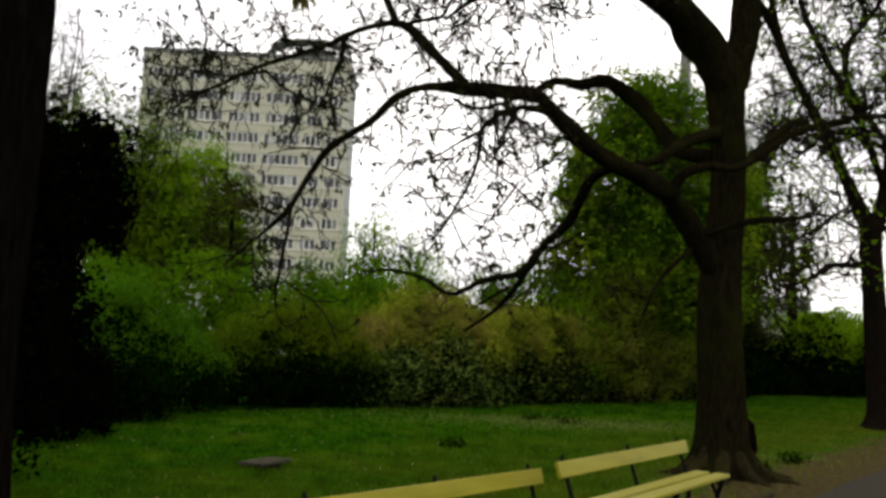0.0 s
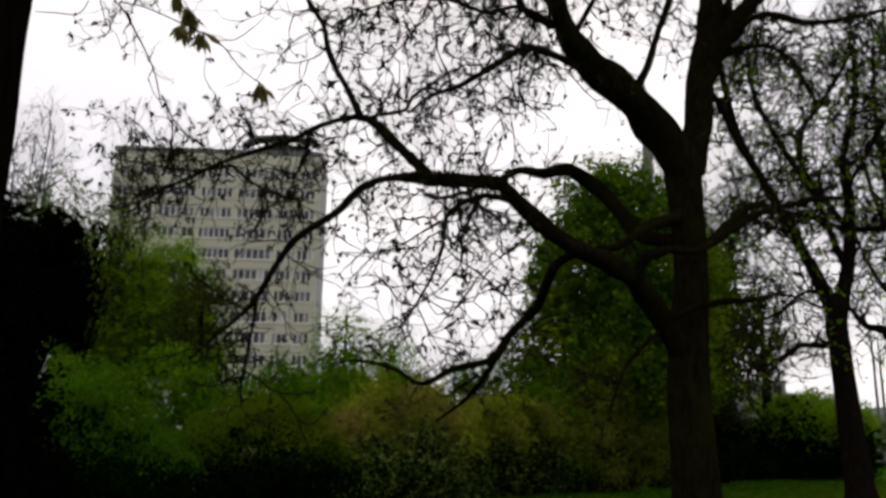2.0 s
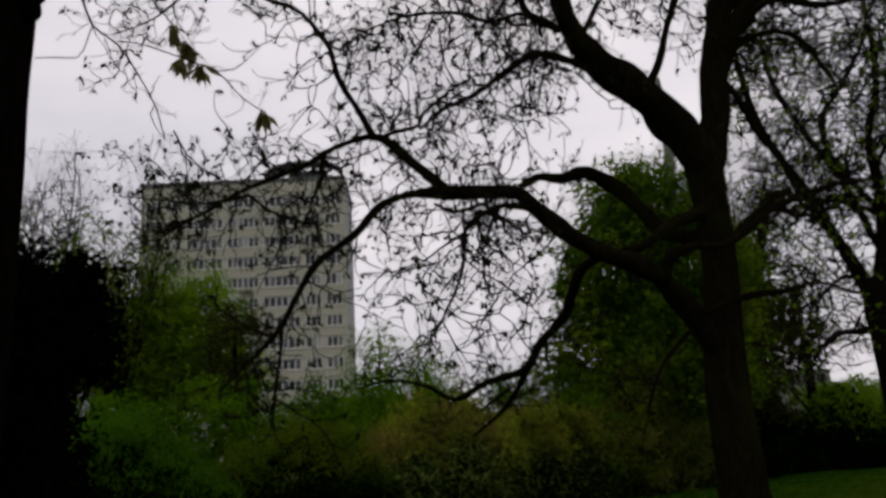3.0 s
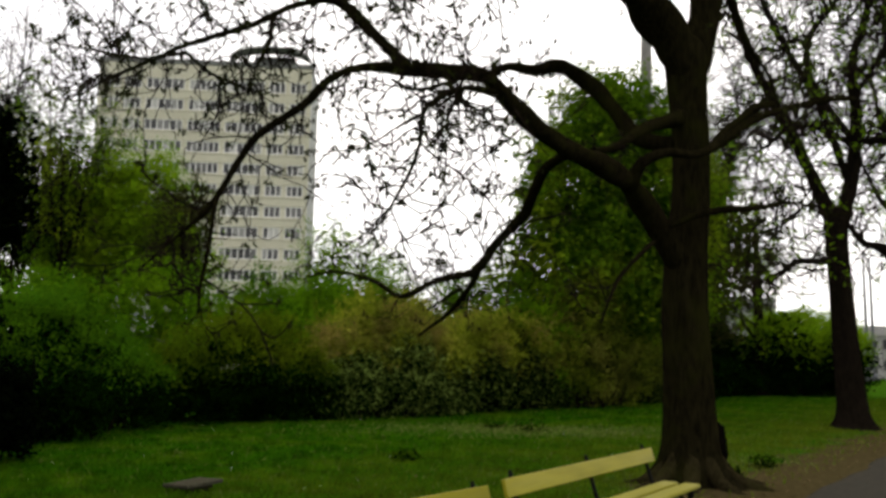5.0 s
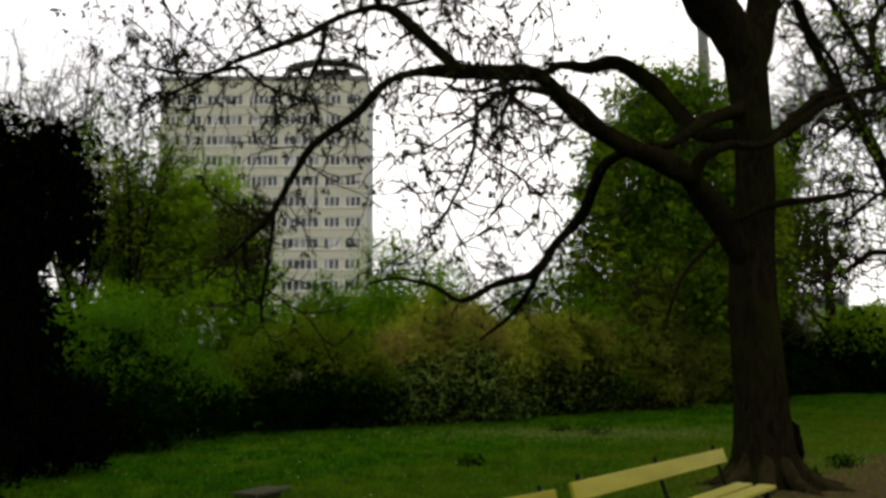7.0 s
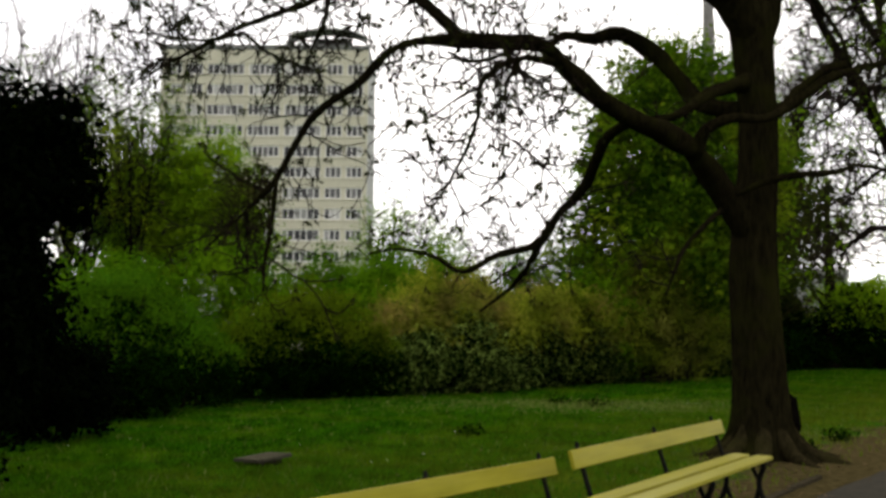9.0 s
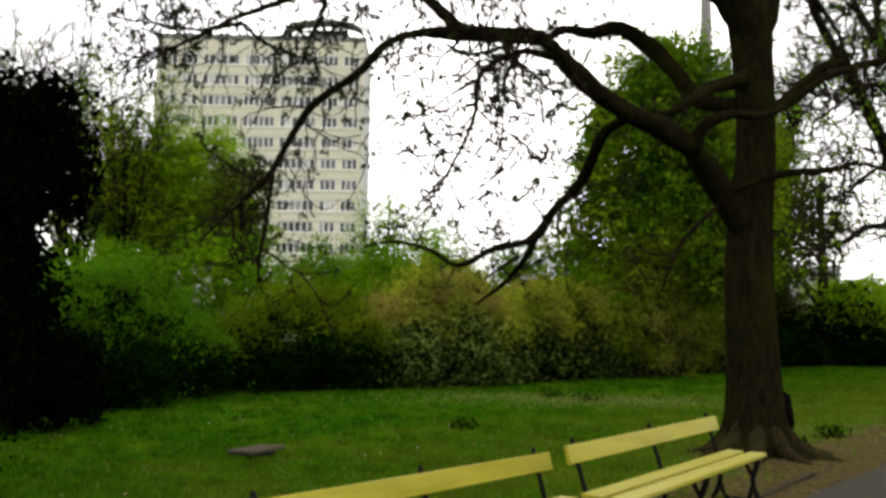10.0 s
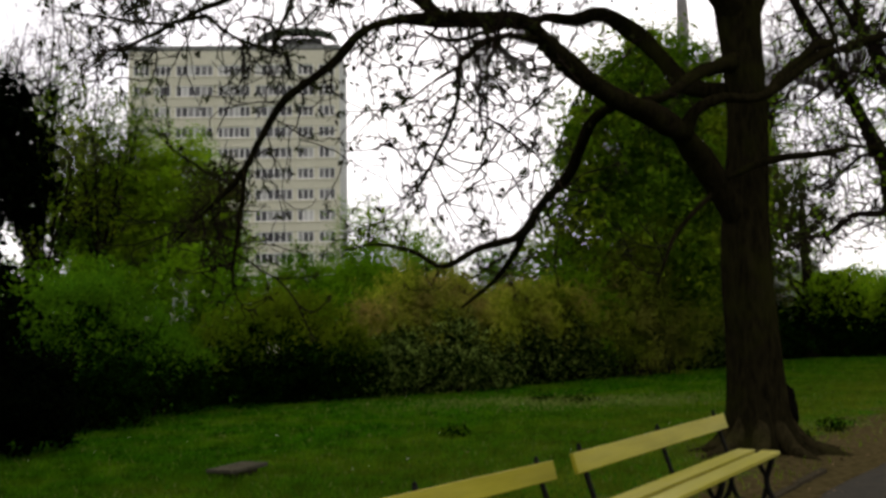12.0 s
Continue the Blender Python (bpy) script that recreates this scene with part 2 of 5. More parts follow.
# most leaves darkened for the shade at the hedge's foot, few left pale
M_HEDGE_LOW = leaf_mat("shaded_low_hedge_leaf", (0.004, 0.014, 0.001), (0.23, 0.34, 0.07), 0.35, None, 0.35, 1.6, few=0.5)
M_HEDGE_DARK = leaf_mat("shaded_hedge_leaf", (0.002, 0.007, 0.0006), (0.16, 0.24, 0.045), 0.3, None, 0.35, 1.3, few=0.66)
# near-black green with the shrubs' lower shade put into the colour
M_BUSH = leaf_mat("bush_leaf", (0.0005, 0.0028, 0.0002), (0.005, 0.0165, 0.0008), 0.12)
# brighter greens for the tops, with the sky's light put into the colour
M_LIT_TOP = leaf_mat("lit_top_leaf", (0.030, 0.095, 0.004), (0.068, 0.165, 0.007), 0.4, (0.035, 0.115, 0.005), 0.8, 1.6)
M_LIT_OLIVE = leaf_mat("olive_lit_top_leaf", (0.055, 0.098, 0.004), (0.112, 0.165, 0.008), 0.4, (0.06, 0.115, 0.005), 0.8, 1.6)
M_TREELEAF = leaf_mat("tree_leaf", (0.020, 0.068, 0.003), (0.105, 0.21, 0.009), 0.42, (0.14, 0.215, 0.010), 0.5, 1.1)
M_DARKLEAF = leaf_mat("dark_tree_leaf", (0.016, 0.030, 0.004), (0.055, 0.080, 0.011), 0.4, (0.045, 0.042, 0.013), 0.6)
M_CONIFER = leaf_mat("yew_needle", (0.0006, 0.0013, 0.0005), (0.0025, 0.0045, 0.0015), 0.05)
M_FRESH = leaf_mat("bright_spring_leaf", (0.07, 0.165, 0.005), (0.17, 0.30, 0.010), 0.45, (0.17, 0.28, 0.010), 0.5)
M_LIMP = leaf_mat("limp_young_leaf", (0.10, 0.09, 0.03), (0.22, 0.20, 0.07), 0.6)
# blades drier towards the path, the others darkened for shade on the left
M_GRASS = leaf_mat("grass_blade", (0.011, 0.056, 0.001), (0.033, 0.130, 0.003), 0.35, (0.051, 0.122, 0.0035), 0.55, 2.3, worn=(EDGE_N, -10.4, -3.4, (0.125, 0.132, 0.014)))
M_DRYGRASS = leaf_mat("dry_grass_blade", (0.07, 0.10, 0.018), (0.16, 0.185, 0.05), 0.3)
M_LITTER = leaf_mat("dry_leaf", (0.05, 0.03, 0.014), (0.19, 0.13, 0.07), 0.1)
M_DAISY = rough_mat("white_petal", (0.6, 0.6, 0.58), (0.8, 0.8, 0.78), 30, 0.7, 0.0)
M_WALL = rough_mat("cream_render", (0.50, 0.485, 0.39), (0.60, 0.58, 0.47), 1.6, 0.9, 0.1, 0.01, stain=(0.52, 0.50, 0.40))
M_WALL_GREY = rough_mat("grey_render", (0.26, 0.27, 0.26), (0.36, 0.37, 0.36), 1.6, 0.9, 0.1, 0.01)
M_PARAPET = rough_mat("grey_parapet", (0.13, 0.135, 0.13), (0.22, 0.225, 0.22), 1.6, 0.9, 0.1, 0.01)
M_FRAME = rough_mat("white_window_frame", (0.72, 0.72, 0.70), (0.82, 0.82, 0.80), 4, 0.5, 0.0)
M_GLASS = window_glass_mat()
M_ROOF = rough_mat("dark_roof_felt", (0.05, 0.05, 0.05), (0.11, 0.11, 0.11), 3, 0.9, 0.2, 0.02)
M_FARWALL = rough_mat("pale_far_wall", (0.22, 0.22, 0.21), (0.32, 0.32, 0.31), 0.8, 0.9, 0.0)
M_POLE = rough_mat("grey_painted_steel", (0.08, 0.085, 0.10), (0.16, 0.165, 0.18), 6, 0.6, 0.0)

# building tools
def link_mesh(name, verts, faces, material, smooth=True):
    me = bpy.data.meshes.new(name)
    me.from_pydata([tuple(v) for v in verts], [], faces)
    me.materials.append(material)
    if smooth:
        me.polygons.foreach_set("use_smooth", [True] * len(me.polygons))
    me.update()
    return me


def part(name, data, material, parent, label=""):
    """One mesh object under a thing or a part, from a bmesh or a mesh."""
    if isinstance(data, bmesh.types.BMesh):
        me = bpy.data.meshes.new(name)
        data.to_mesh(me)
        data.free()
        me.materials.append(material)
        data = me
    ob = new(name, data)
    ob.parent = parent
    return tagged(ob, label)


def empty(name, m, label, category, group="", kind=""):
    ob = new(name)
    ob.matrix_world = m
    ob.empty_display_size = 0.2
    return tagged(ob, label, category, group, kind)


def add_box(bm, size, m, bevel=0.0, segments=2):
    r = bmesh.ops.create_cube(bm, size=1.0, matrix=m @ Matrix.Diagonal((*size, 1)))
    if bevel:
        vs = set(r["verts"])
        es = [e for e in bm.edges if e.verts[0] in vs and e.verts[1] in vs]
        bmesh.ops.bevel(bm, geom=es, offset=bevel, segments=segments, affect="EDGES", profile=0.5)


def smooth_line(pts, step):
    """Catmull-Rom through points (x, y, z, r), sampled about every step metres."""
    p = np.array(pts, float)
    p = np.vstack([2 * p[0] - p[1], p, 2 * p[-1] - p[-2]])
    out = []
    for i in range(1, len(p) - 2):
        a, b, c, d = p[i - 1:i + 3]
        k = max(1, int(np.linalg.norm((c - b)[:3]) / step))
        for t in np.arange(k) / k:
            out.append(0.5 * (2 * b + (c - a) * t + (2 * a - 5 * b + 4 * c - d) * t * t + (3 * b - a - 3 * c + d) * t ** 3))
    out.append(p[-2])
    out = np.array(out)
    out[:, 3] = np.maximum(out[:, 3], 0.002)
    return out


def tube(line, sides, verts, faces, knobs=0.0, rng=None):
    """Adds a tapered round skin along rows of x, y, z, r."""
    xyz, rad = line[:, :3], line[:, 3]
    tan = np.gradient(xyz, axis=0)
    tan /= np.linalg.norm(tan, axis=1)[:, None] + 1e-9
    ref = np.array([0.0, 0, 1]) if abs(tan[0][2]) < 0.9 else np.array([1.0, 0, 0])
    u = np.cross(tan[0], ref)
    base = len(verts)
    ang = np.arange(sides) * 2 * math.pi / sides
    phase = rng.uniform(0, 6.28, 4) if rng is not None else None
    for i in range(len(xyz)):
        u = u - tan[i] * (u @ tan[i])
        u /= np.linalg.norm(u) + 1e-9
        v = np.cross(tan[i], u)
        r = np.full(sides, rad[i])
        if knobs:
            r = r * (1 + knobs * (np.sin(2 * ang + phase[0] + i * 0.55) * 0.5 + np.sin(3 * ang + phase[1] - i * 0.8) * 0.4 + np.sin(i * 0.9 + phase[2]) * 0.4))
        for k in range(sides):
            verts.append(xyz[i] + u * math.cos(ang[k]) * r[k] + v * math.sin(ang[k]) * r[k])
    for i in range(len(xyz) - 1):
        for k in range(sides):
            a, b = base + i * sides + k, base + i * sides + (k + 1) % sides
            faces.append((a, b, b + sides, a + sides))
    faces.append(tuple(base + k for k in reversed(range(sides))))
    end = base + (len(xyz) - 1) * sides
    faces.append(tuple(end + k for k in range(sides)))


def quads_mesh(name, v, material):
    """A mesh of loose four-cornered pieces, from an array (n, 4, 3)."""
    n = len(v)
    me = bpy.data.meshes.new(name)
    me.vertices.add(n * 4)
    me.vertices.foreach_set("co", np.ascontiguousarray(v, dtype=np.float32).ravel())
    me.loops.add(n * 4)
    me.loops.foreach_set("vertex_index", np.arange(n * 4, dtype=np.int32))
    me.polygons.add(n)
    me.polygons.foreach_set("loop_start", np.arange(n, dtype=np.int32) * 4)
    me.materials.append(material)
    me.update(calc_edges=True)
    return me


def unit(a):
    return a / (np.linalg.norm(a, axis=-1, keepdims=True) + 1e-9)


def leaves(name, at, size, material, rng, droop=0.0, lift=0.5, slim=0.6, face=None):
    """Folded leaves at the given places; size is the length of each, face the way its upper side looks."""
    n = len(at)
    d = rng.normal(size=(n, 3))
    d[:, 2] -= droop
    if face is None:
        face = rng.normal(size=(n, 3)) * 0.8
        face[:, 2] += lift
    d = unit(d)
    s = unit(np.cross(d, face))
    if droop == 0.0:
        d = unit(np.cross(face, s))
    nrm = np.cross(s, d)
    ln = (size * rng.uniform(0.6, 1.3, n))[:, None]
    mid = at + d * ln * 0.5 - nrm * ln * 0.10
    w = ln * slim * 0.5
    v = np.stack([at, mid + s * w + nrm * ln * 0.12, at + d * ln, mid - s * w + nrm * ln * 0.12], 1)
    return quads_mesh(name, v, material)


def clumped(rng, n, clump, size, centre, radii, shell=0.45, lump=0.22, flat_base=True, loose=0.0):
    """About n leaf places in rounded clumps that cover a lumpy, uneven body; the way each leaf faces; and the clumps."""
    per = max(10, int(2.2 * (clump / size) ** 2 / 0.6))
    k = max(6, n // per)
    q = unit(rng.normal(size=(k, 3)))
    if flat_base:
        q[:, 2] = np.where(q[:, 2] < -0.8, -q[:, 2], q[:, 2])
    f = np.array([1 + lump * 2.2 * noise.noise(Vector(a) * 1.9 + Vector(centre)) + lump * 1.2 * noise.noise(Vector(a) * 4.5 + Vector(centre)) for a in q])
    c = np.array(centre) + q * (rng.uniform(shell, 1.0, k) ** 0.5 * f)[:, None] * np.array(radii)
    grow = np.repeat(clump * rng.uniform(0.55, 1.35, k), per)[:, None]
    o = unit(rng.normal(size=(k * per, 3)))
    reach = rng.random((k * per, 1)) ** 0.45 * (1 + loose * np.abs(rng.normal(size=(k * per, 1))))
    at = np.repeat(c, per, axis=0) + o * reach * grow * np.array([1.1, 1.1, 0.75])
    face = o * 0.75 + np.repeat(q, per, axis=0) * 0.35 + rng.normal(size=(k * per, 3)) * 0.42
    face[:, 2] += 0.35
    return at, unit(face), c


def leaf_count(w, h, size, layers):
    """Leaves that cover a body's outline of half-width w and height 2 h in so many layers."""
    return int(layers * math.pi * w * h / (0.31 * size * size))


def grid_wall(xs, zs, holes, depth, name, material):
    """A wall in the xz plane cut at xs and zs, with holes (x0, x1, z0, z1) right through it, as one piece."""
    bm = bmesh.new()
    vs = {}
    def vert(x, z):
        key = (round(x, 4), round(z, 4))
        if key not in vs:
            vs[key] = bm.verts.new((x, 0, z))
        return vs[key]
    xs, zs = sorted(set(round(x, 4) for x in xs)), sorted(set(round(z, 4) for z in zs))
    for x0, x1 in zip(xs, xs[1:]):
        for z0, z1 in zip(zs, zs[1:]):
            cx, cz = (x0 + x1) / 2, (z0 + z1) / 2
            if not any(a < cx < b and c < cz < d for a, b, c, d in holes):
                bm.faces.new((vert(x0, z0), vert(x1, z0), vert(x1, z1), vert(x0, z1)))
    r = bmesh.ops.extrude_face_region(bm, geom=bm.faces[:])
    bmesh.ops.translate(bm, vec=(0, depth, 0), verts=[g for g in r["geom"] if isinstance(g, bmesh.types.BMVert)])
    bmesh.ops.recalc_face_normals(bm, faces=bm.faces)
    me = bpy.data.meshes.new(name)
    bm.to_mesh(me)
    bm.free()
    me.materials.append(material)
    return me


def frame_mesh(w, h, panes, bar, depth):
    """A window frame with upright bars between its panes, as one piece."""
    xs, holes = [-w / 2], []
    for k in range(panes):
        a, b = -w / 2 + w * k / panes + bar / 2, -w / 2 + w * (k + 1) / panes - bar / 2
        a, b = (a + bar / 2 if k == 0 else a), (b - bar / 2 if k == panes - 1 else b)
        xs += [a, b]
        holes.append((a, b, -h / 2 + bar, h / 2 - bar))
    return grid_wall(xs + [w / 2], [-h / 2, -h / 2 + bar, h / 2 - bar, h / 2], holes, depth, "window_frame", M_FRAME)


def random_line(rng, start, way, length, r0, r1, steps=6, wander=0.25, pull=(0, 0, 0)):
    p, d = np.array(start, float), np.array(way, float)
    rows = []
    for i in range(steps + 1):
        rows.append((*p, r0 + (r1 - r0) * i / steps))
        d = unit(d + rng.normal(size=3) * wander + np.array(pull) * (i / steps))
        p = p + d * length / steps
    return np.array(rows)


def twigs_along(rng, lines, spacing, length, radius, start=0.3, up=0.1, sub=5, sublen=0.45, curl=0.6, wander=0.28, thin=9.0):
    """Fine branching along limbs: side twigs and their twiglets. Returns the lines and the twig ends."""
    found, tips = [], []
    for ln in lines:
        seg = np.linalg.norm(np.diff(ln[:, :3], axis=0), axis=1)
        total = seg.sum()
        acc = np.concatenate([[0], np.cumsum(seg)])
        s = total * start
        while s < total:
            i = min(len(seg) - 1, int(np.searchsorted(acc, s) - 1))
            if rng.random() > min(1.0, max(0.06, (thin - ln[i, 3]) / 0.06)):
                s += spacing
                continue
            tan = unit(ln[i + 1, :3] - ln[i, :3])
            p = ln[i, :3] + tan * (s - acc[i])
            d = rng.normal(size=3)
            d = unit(unit(d - tan * (d @ tan)) + tan * rng.uniform(0.0, 0.9) + np.array([0, 0, up]))
            L = length * rng.uniform(0.45, 1.25)
            r = min(radius * rng.uniform(0.8, 1.3), ln[i, 3] * 0.7)
            tw = random_line(rng, p, d, L, r, r * 0.6, 7, wander, (0, 0, rng.uniform(-curl, curl)))
            found.append(tw)
            tips.append(tw[-1, :3])
            for _ in range(rng.poisson(sub)):
                j = rng.integers(1, 7)
                d2 = unit(unit(tw[j, :3] - tw[j - 1, :3]) * 0.7 + rng.normal(size=3) * 0.7)
                t2 = random_line(rng, tw[j, :3], d2, sublen * rng.uniform(0.4, 1.3), r * 0.75, r * 0.5, 5, wander * 1.2, (0, 0, rng.uniform(-curl * 0.5, curl)))
                found.append(t2)
                tips.append(t2[-1, :3])
            s += spacing * rng.uniform(0.5, 1.5)
    return found, np.array(tips)


def strands_mesh(name, lines, sides, material):
    """Many thin tapered strands in one mesh, those of equal row count together."""
    groups = {}
    for ln in lines:
        groups.setdefault(len(ln), []).append(ln)
    ang = np.arange(sides) * 2 * math.pi / sides
    verts, quads, base = [], [], 0
    for m, some in groups.items():
        a = np.array(some)
        tan = unit(np.gradient(a[:, :, :3], axis=1))
        ref = np.where(np.abs(tan[:, :1, 2:3]) < 0.8, np.array([0.0, 0, 1]), np.array([1.0, 0, 0]))
        u = unit(np.cross(tan, ref))
        w = np.cross(tan, u)
        ring = u[:, :, None] * np.cos(ang)[:, None] + w[:, :, None] * np.sin(ang)[:, None]
        verts.append((a[:, :, None, :3] + ring * a[:, :, None, 3:4]).reshape(-1, 3))
        i = np.arange(len(some))[:, None, None] * m * sides + np.arange(m - 1)[None, :, None] * sides + base
        k = np.arange(sides)[None, None, :]
        k2 = (k + 1) % sides
        quads.append(np.stack([i + k, i + k2, i + k2 + sides, i + k + sides], -1).reshape(-1, 4))
        base += len(some) * m * sides
    v, q = np.vstack(verts), np.vstack(quads)
    me = bpy.data.meshes.new(name)
    me.vertices.add(len(v))
    me.vertices.foreach_set("co", v.astype(np.float32).ravel())
    me.loops.add(q.size)
    me.loops.foreach_set("vertex_index", q.astype(np.int32).ravel())
    me.polygons.add(len(q))
    me.polygons.foreach_set("loop_start", np.arange(len(q), dtype=np.int32) * 4)
    me.polygons.foreach_set("use_smooth", [True] * len(q))
    me.materials.append(material)
    me.update(calc_edges=True)
    return me


def lines_mesh(name, lines, sides, material, knobs=0.0, rng=None):
    if not knobs and len(lines) > 1:
        return strands_mesh(name, lines, sides, material)
    v, f = [], []
    for ln in lines:
        tube(ln, sides, v, f, knobs, rng)
    return link_mesh(name, v, f, material)

# ---- the ground, the path and its kerb
def along(s, a, z=0.0):
    """A place a metres along the path's edge and s metres across it, towards the asphalt."""
    return (EDGE_P[0] + EDGE_N[0] * s + EDGE_D[0] * a, EDGE_P[1] + EDGE_N[1] * s + EDGE_D[1] * a, z)


def across(x, y):
    return (x - EDGE_P[0]) * EDGE_N[0] + (y - EDGE_P[1]) * EDGE_N[1]


def rise(x, y):
    """Small unevenness of the lawn, level at the path."""
    k = min(1.0, max(0.0, (-across(x, y) - 0.8) / 3.0))
    return k * (0.05 * noise.noise(Vector((x * 0.35, y * 0.35, 0))) + 0.02 * noise.noise(Vector((x * 1.3, y * 1.3, 3))))


def grid_lines(lo, hi, step, far):
    fine = list(np.arange(lo, hi + step * 0.5, step))
    grow = [step * 1.5 ** k for k in range(1, 40)]
    up, down = [], []
    v = fine[-1]
    for g in grow:
        v += g
        up.append(min(v, far))
        if v > far:
            break
    v = fine[0]
    for g in grow:
        v -= g
        down.append(max(v, -far))
        if v < -far:
            break
    return down[::-1] + fine + up


xs, ys = grid_lines(-14, 28, 0.4, 2400), grid_lines(-4, 52, 0.4, 2400)
g_verts = [(x, y, rise(x, y) if -14 < x < 28 and -4 < y < 52 else 0.0) for y in ys for x in xs]
g_faces = [(j * len(xs) + i, j * len(xs) + i + 1, (j + 1) * len(xs) + i + 1, (j + 1) * len(xs) + i) for j in range(len(ys) - 1) for i in range(len(xs) - 1)]
ground = new("ground", link_mesh("ground", g_verts, g_faces, M_GROUND))
tagged(ground, "park lawn with trodden brown soil beside the path", "ground", kind="structure")


def make_path():
    rng = np.random.default_rng(4)
    bm = bmesh.new()
    n = 90
    rows = []
    for i in range(n + 1):
        a = -14 + i * 0.9
        near = 0.30 + 0.09 * noise.noise(Vector((a * 0.9, 1, 0))) + 0.03 * noise.noise(Vector((a * 3, 5, 0)))
        near += (0.05 + 0.16 * noise.noise(Vector((a * 0.6, 3, 0)))) * min(1, max(0, (a - 2.2) / 1.5))
        rows.append([bm.verts.new(along(s, a, z)) for s, z in ((near, 0.002), (near + 0.05, 0.018), (1.2, 0.03), (2.5, 0.035), (3.8, 0.03), (4.95, 0.018), (5.0, 0.002))])
    for r0, r1 in zip(rows, rows[1:]):
        for k in range(6):
            bm.faces.new((r0[k], r0[k + 1], r1[k + 1], r1[k]))
    bmesh.ops.recalc_face_normals(bm, faces=bm.faces)
    me = bpy.data.meshes.new("path")
    bm.to_mesh(me)
    bm.free()
    me.materials.append(M_ASPHALT)
    tagged(new("path", me), "worn grey asphalt park path", "path", kind="structure")


make_path()


def make_kerb():
    rng = np.random.default_rng(9)
    kerb = empty("kerb", Matrix.Identity(4), "low weathered stone edging half sunk beside the asphalt", "kerb", kind="structure")
    turn = Matrix.Rotation(math.atan2(EDGE_D[1], EDGE_D[0]), 4, "Z")
    bm = bmesh.new()
    add_box(bm, (0.985, 0.075, 0.16), Matrix.Identity(4), 0.012)
    me = bpy.data.meshes.new("kerb_stone")
    bm.to_mesh(me)
    bm.free()
    me.materials.append(M_KERB)
    for i in range(9):
        ob = part("kerb_stone", me, M_KERB, kerb)
        p = along(-0.055 + rng.normal() * 0.006, -6 + i, -0.050 + rng.normal() * 0.012)
        ob.matrix_basis = Matrix.Translation(p) @ turn @ pose(0, 0, 0, rng.normal() * 2, rng.normal() * 0.5, rng.normal() * 0.6)


make_kerb()


# ---- the tower block
def make_tower():
    X0, X1, Y0, Y1 = -37.0, -9.4, 110.0, 122.0
    FLOOR, TOP, N = 2.79, 39.9, 13
    tower = empty("apartment_tower", pose(X0, Y0, 0), "cream rendered high-rise apartment block with rows of white windows", "building")
    W, D = X1 - X0, Y1 - Y0
    WIN_H = 1.52
    widths = (2.2, 2.2, 4.95, 4.3, 4.95, 2.2, 2.2)
    gap = (W - sum(widths)) / (len(widths) + 1)
    spans, x = [], gap
    for w in widths:
        spans.append((x, x + w))
        x += w + gap
    first = TOP - 2.65 - (N - 1) * FLOOR      # middle of the lowest row of windows
    rows = [first + k * FLOOR for k in range(N)]
    holes = [(a, b, z - WIN_H / 2, z + WIN_H / 2) for z in rows for a, b in spans]
    xs = [0, W] + [v for sp in spans for v in sp]
    zs = [0, TOP] + [z + e for z in rows for e in (-WIN_H / 2, WIN_H / 2)]
    part("facade", grid_wall(xs, zs, holes, 0.3, "facade", M_WALL), M_WALL, tower)
    # dark block standing in for unlit rooms behind the panes
    bm = bmesh.new()
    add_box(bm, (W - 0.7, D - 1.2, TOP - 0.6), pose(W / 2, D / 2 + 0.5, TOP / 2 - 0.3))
    part("core", bm, M_ROOF, tower, "solid dark block in place of the unlit rooms behind the windows")
    for x in (0.15, W - 0.15):
        bm = bmesh.new()
        add_box(bm, (0.3, D - 0.32, TOP), pose(x, D / 2 + 0.16, TOP / 2))
        part("side_wall", bm, M_WALL_GREY, tower)
    for z in rows:
        bm = bmesh.new()
        add_box(bm, (W + 0.04, 0.10, 0.14), pose(W / 2, -0.045, z - WIN_H / 2 - 0.11), 0.01)
        part("sill_band", bm, M_WALL, tower)
    bm = bmesh.new()
    add_box(bm, (W + 0.4, 0.5, 0.6), pose(W / 2, 0.15, TOP + 0.4), 0.05)
    part("parapet", bm, M_PARAPET, tower, "grey parapet band")
    bm = bmesh.new()
    add_box(bm, (W + 0.3, D, 0.35), pose(W / 2, D / 2 + 0.45, TOP + 0.3), 0.03)
    part("roof", bm, M_ROOF, tower)
    bm = bmesh.new()
    add_box(bm, (5.4, 5.0, 1.9), pose(W - 5.2, 4.5, TOP + 1.4), 0.05)
    part("plant_room", bm, M_ROOF, tower)
    bm = bmesh.new()
    ring = []
    for i in range(21):
        a = math.pi * i / 20
        x, z = W - 5.6 - 5.4 * math.cos(a), TOP + 0.8 + 2.2 * math.sin(a) ** 0.7
        ring.append([bm.verts.new((x, y, z + dz)) for y in (0.4, 3.0) for dz in (0, 0.25)])
    for r0, r1 in zip(ring, ring[1:]):
        for a, b in ((0, 1), (1, 3), (3, 2), (2, 0)):
            bm.faces.new((r0[a], r0[b], r1[b], r1[a]))
    bmesh.ops.recalc_face_normals(bm, faces=bm.faces)
    part("roof_canopy", bm, M_WALL_GREY, tower, "thin arched grey roof canopy")
    for x, y, h in ((9.5, 5.0, 4.2), (12.6, 7.0, 3.0), (20.0, 6.0, 3.6)):
        v, f = [], []
        tube(np.array([(x, y, TOP + 0.4, 0.06), (x, y, TOP + h * 0.6, 0.05), (x, y, TOP + h, 0.03)]), 6, v, f)
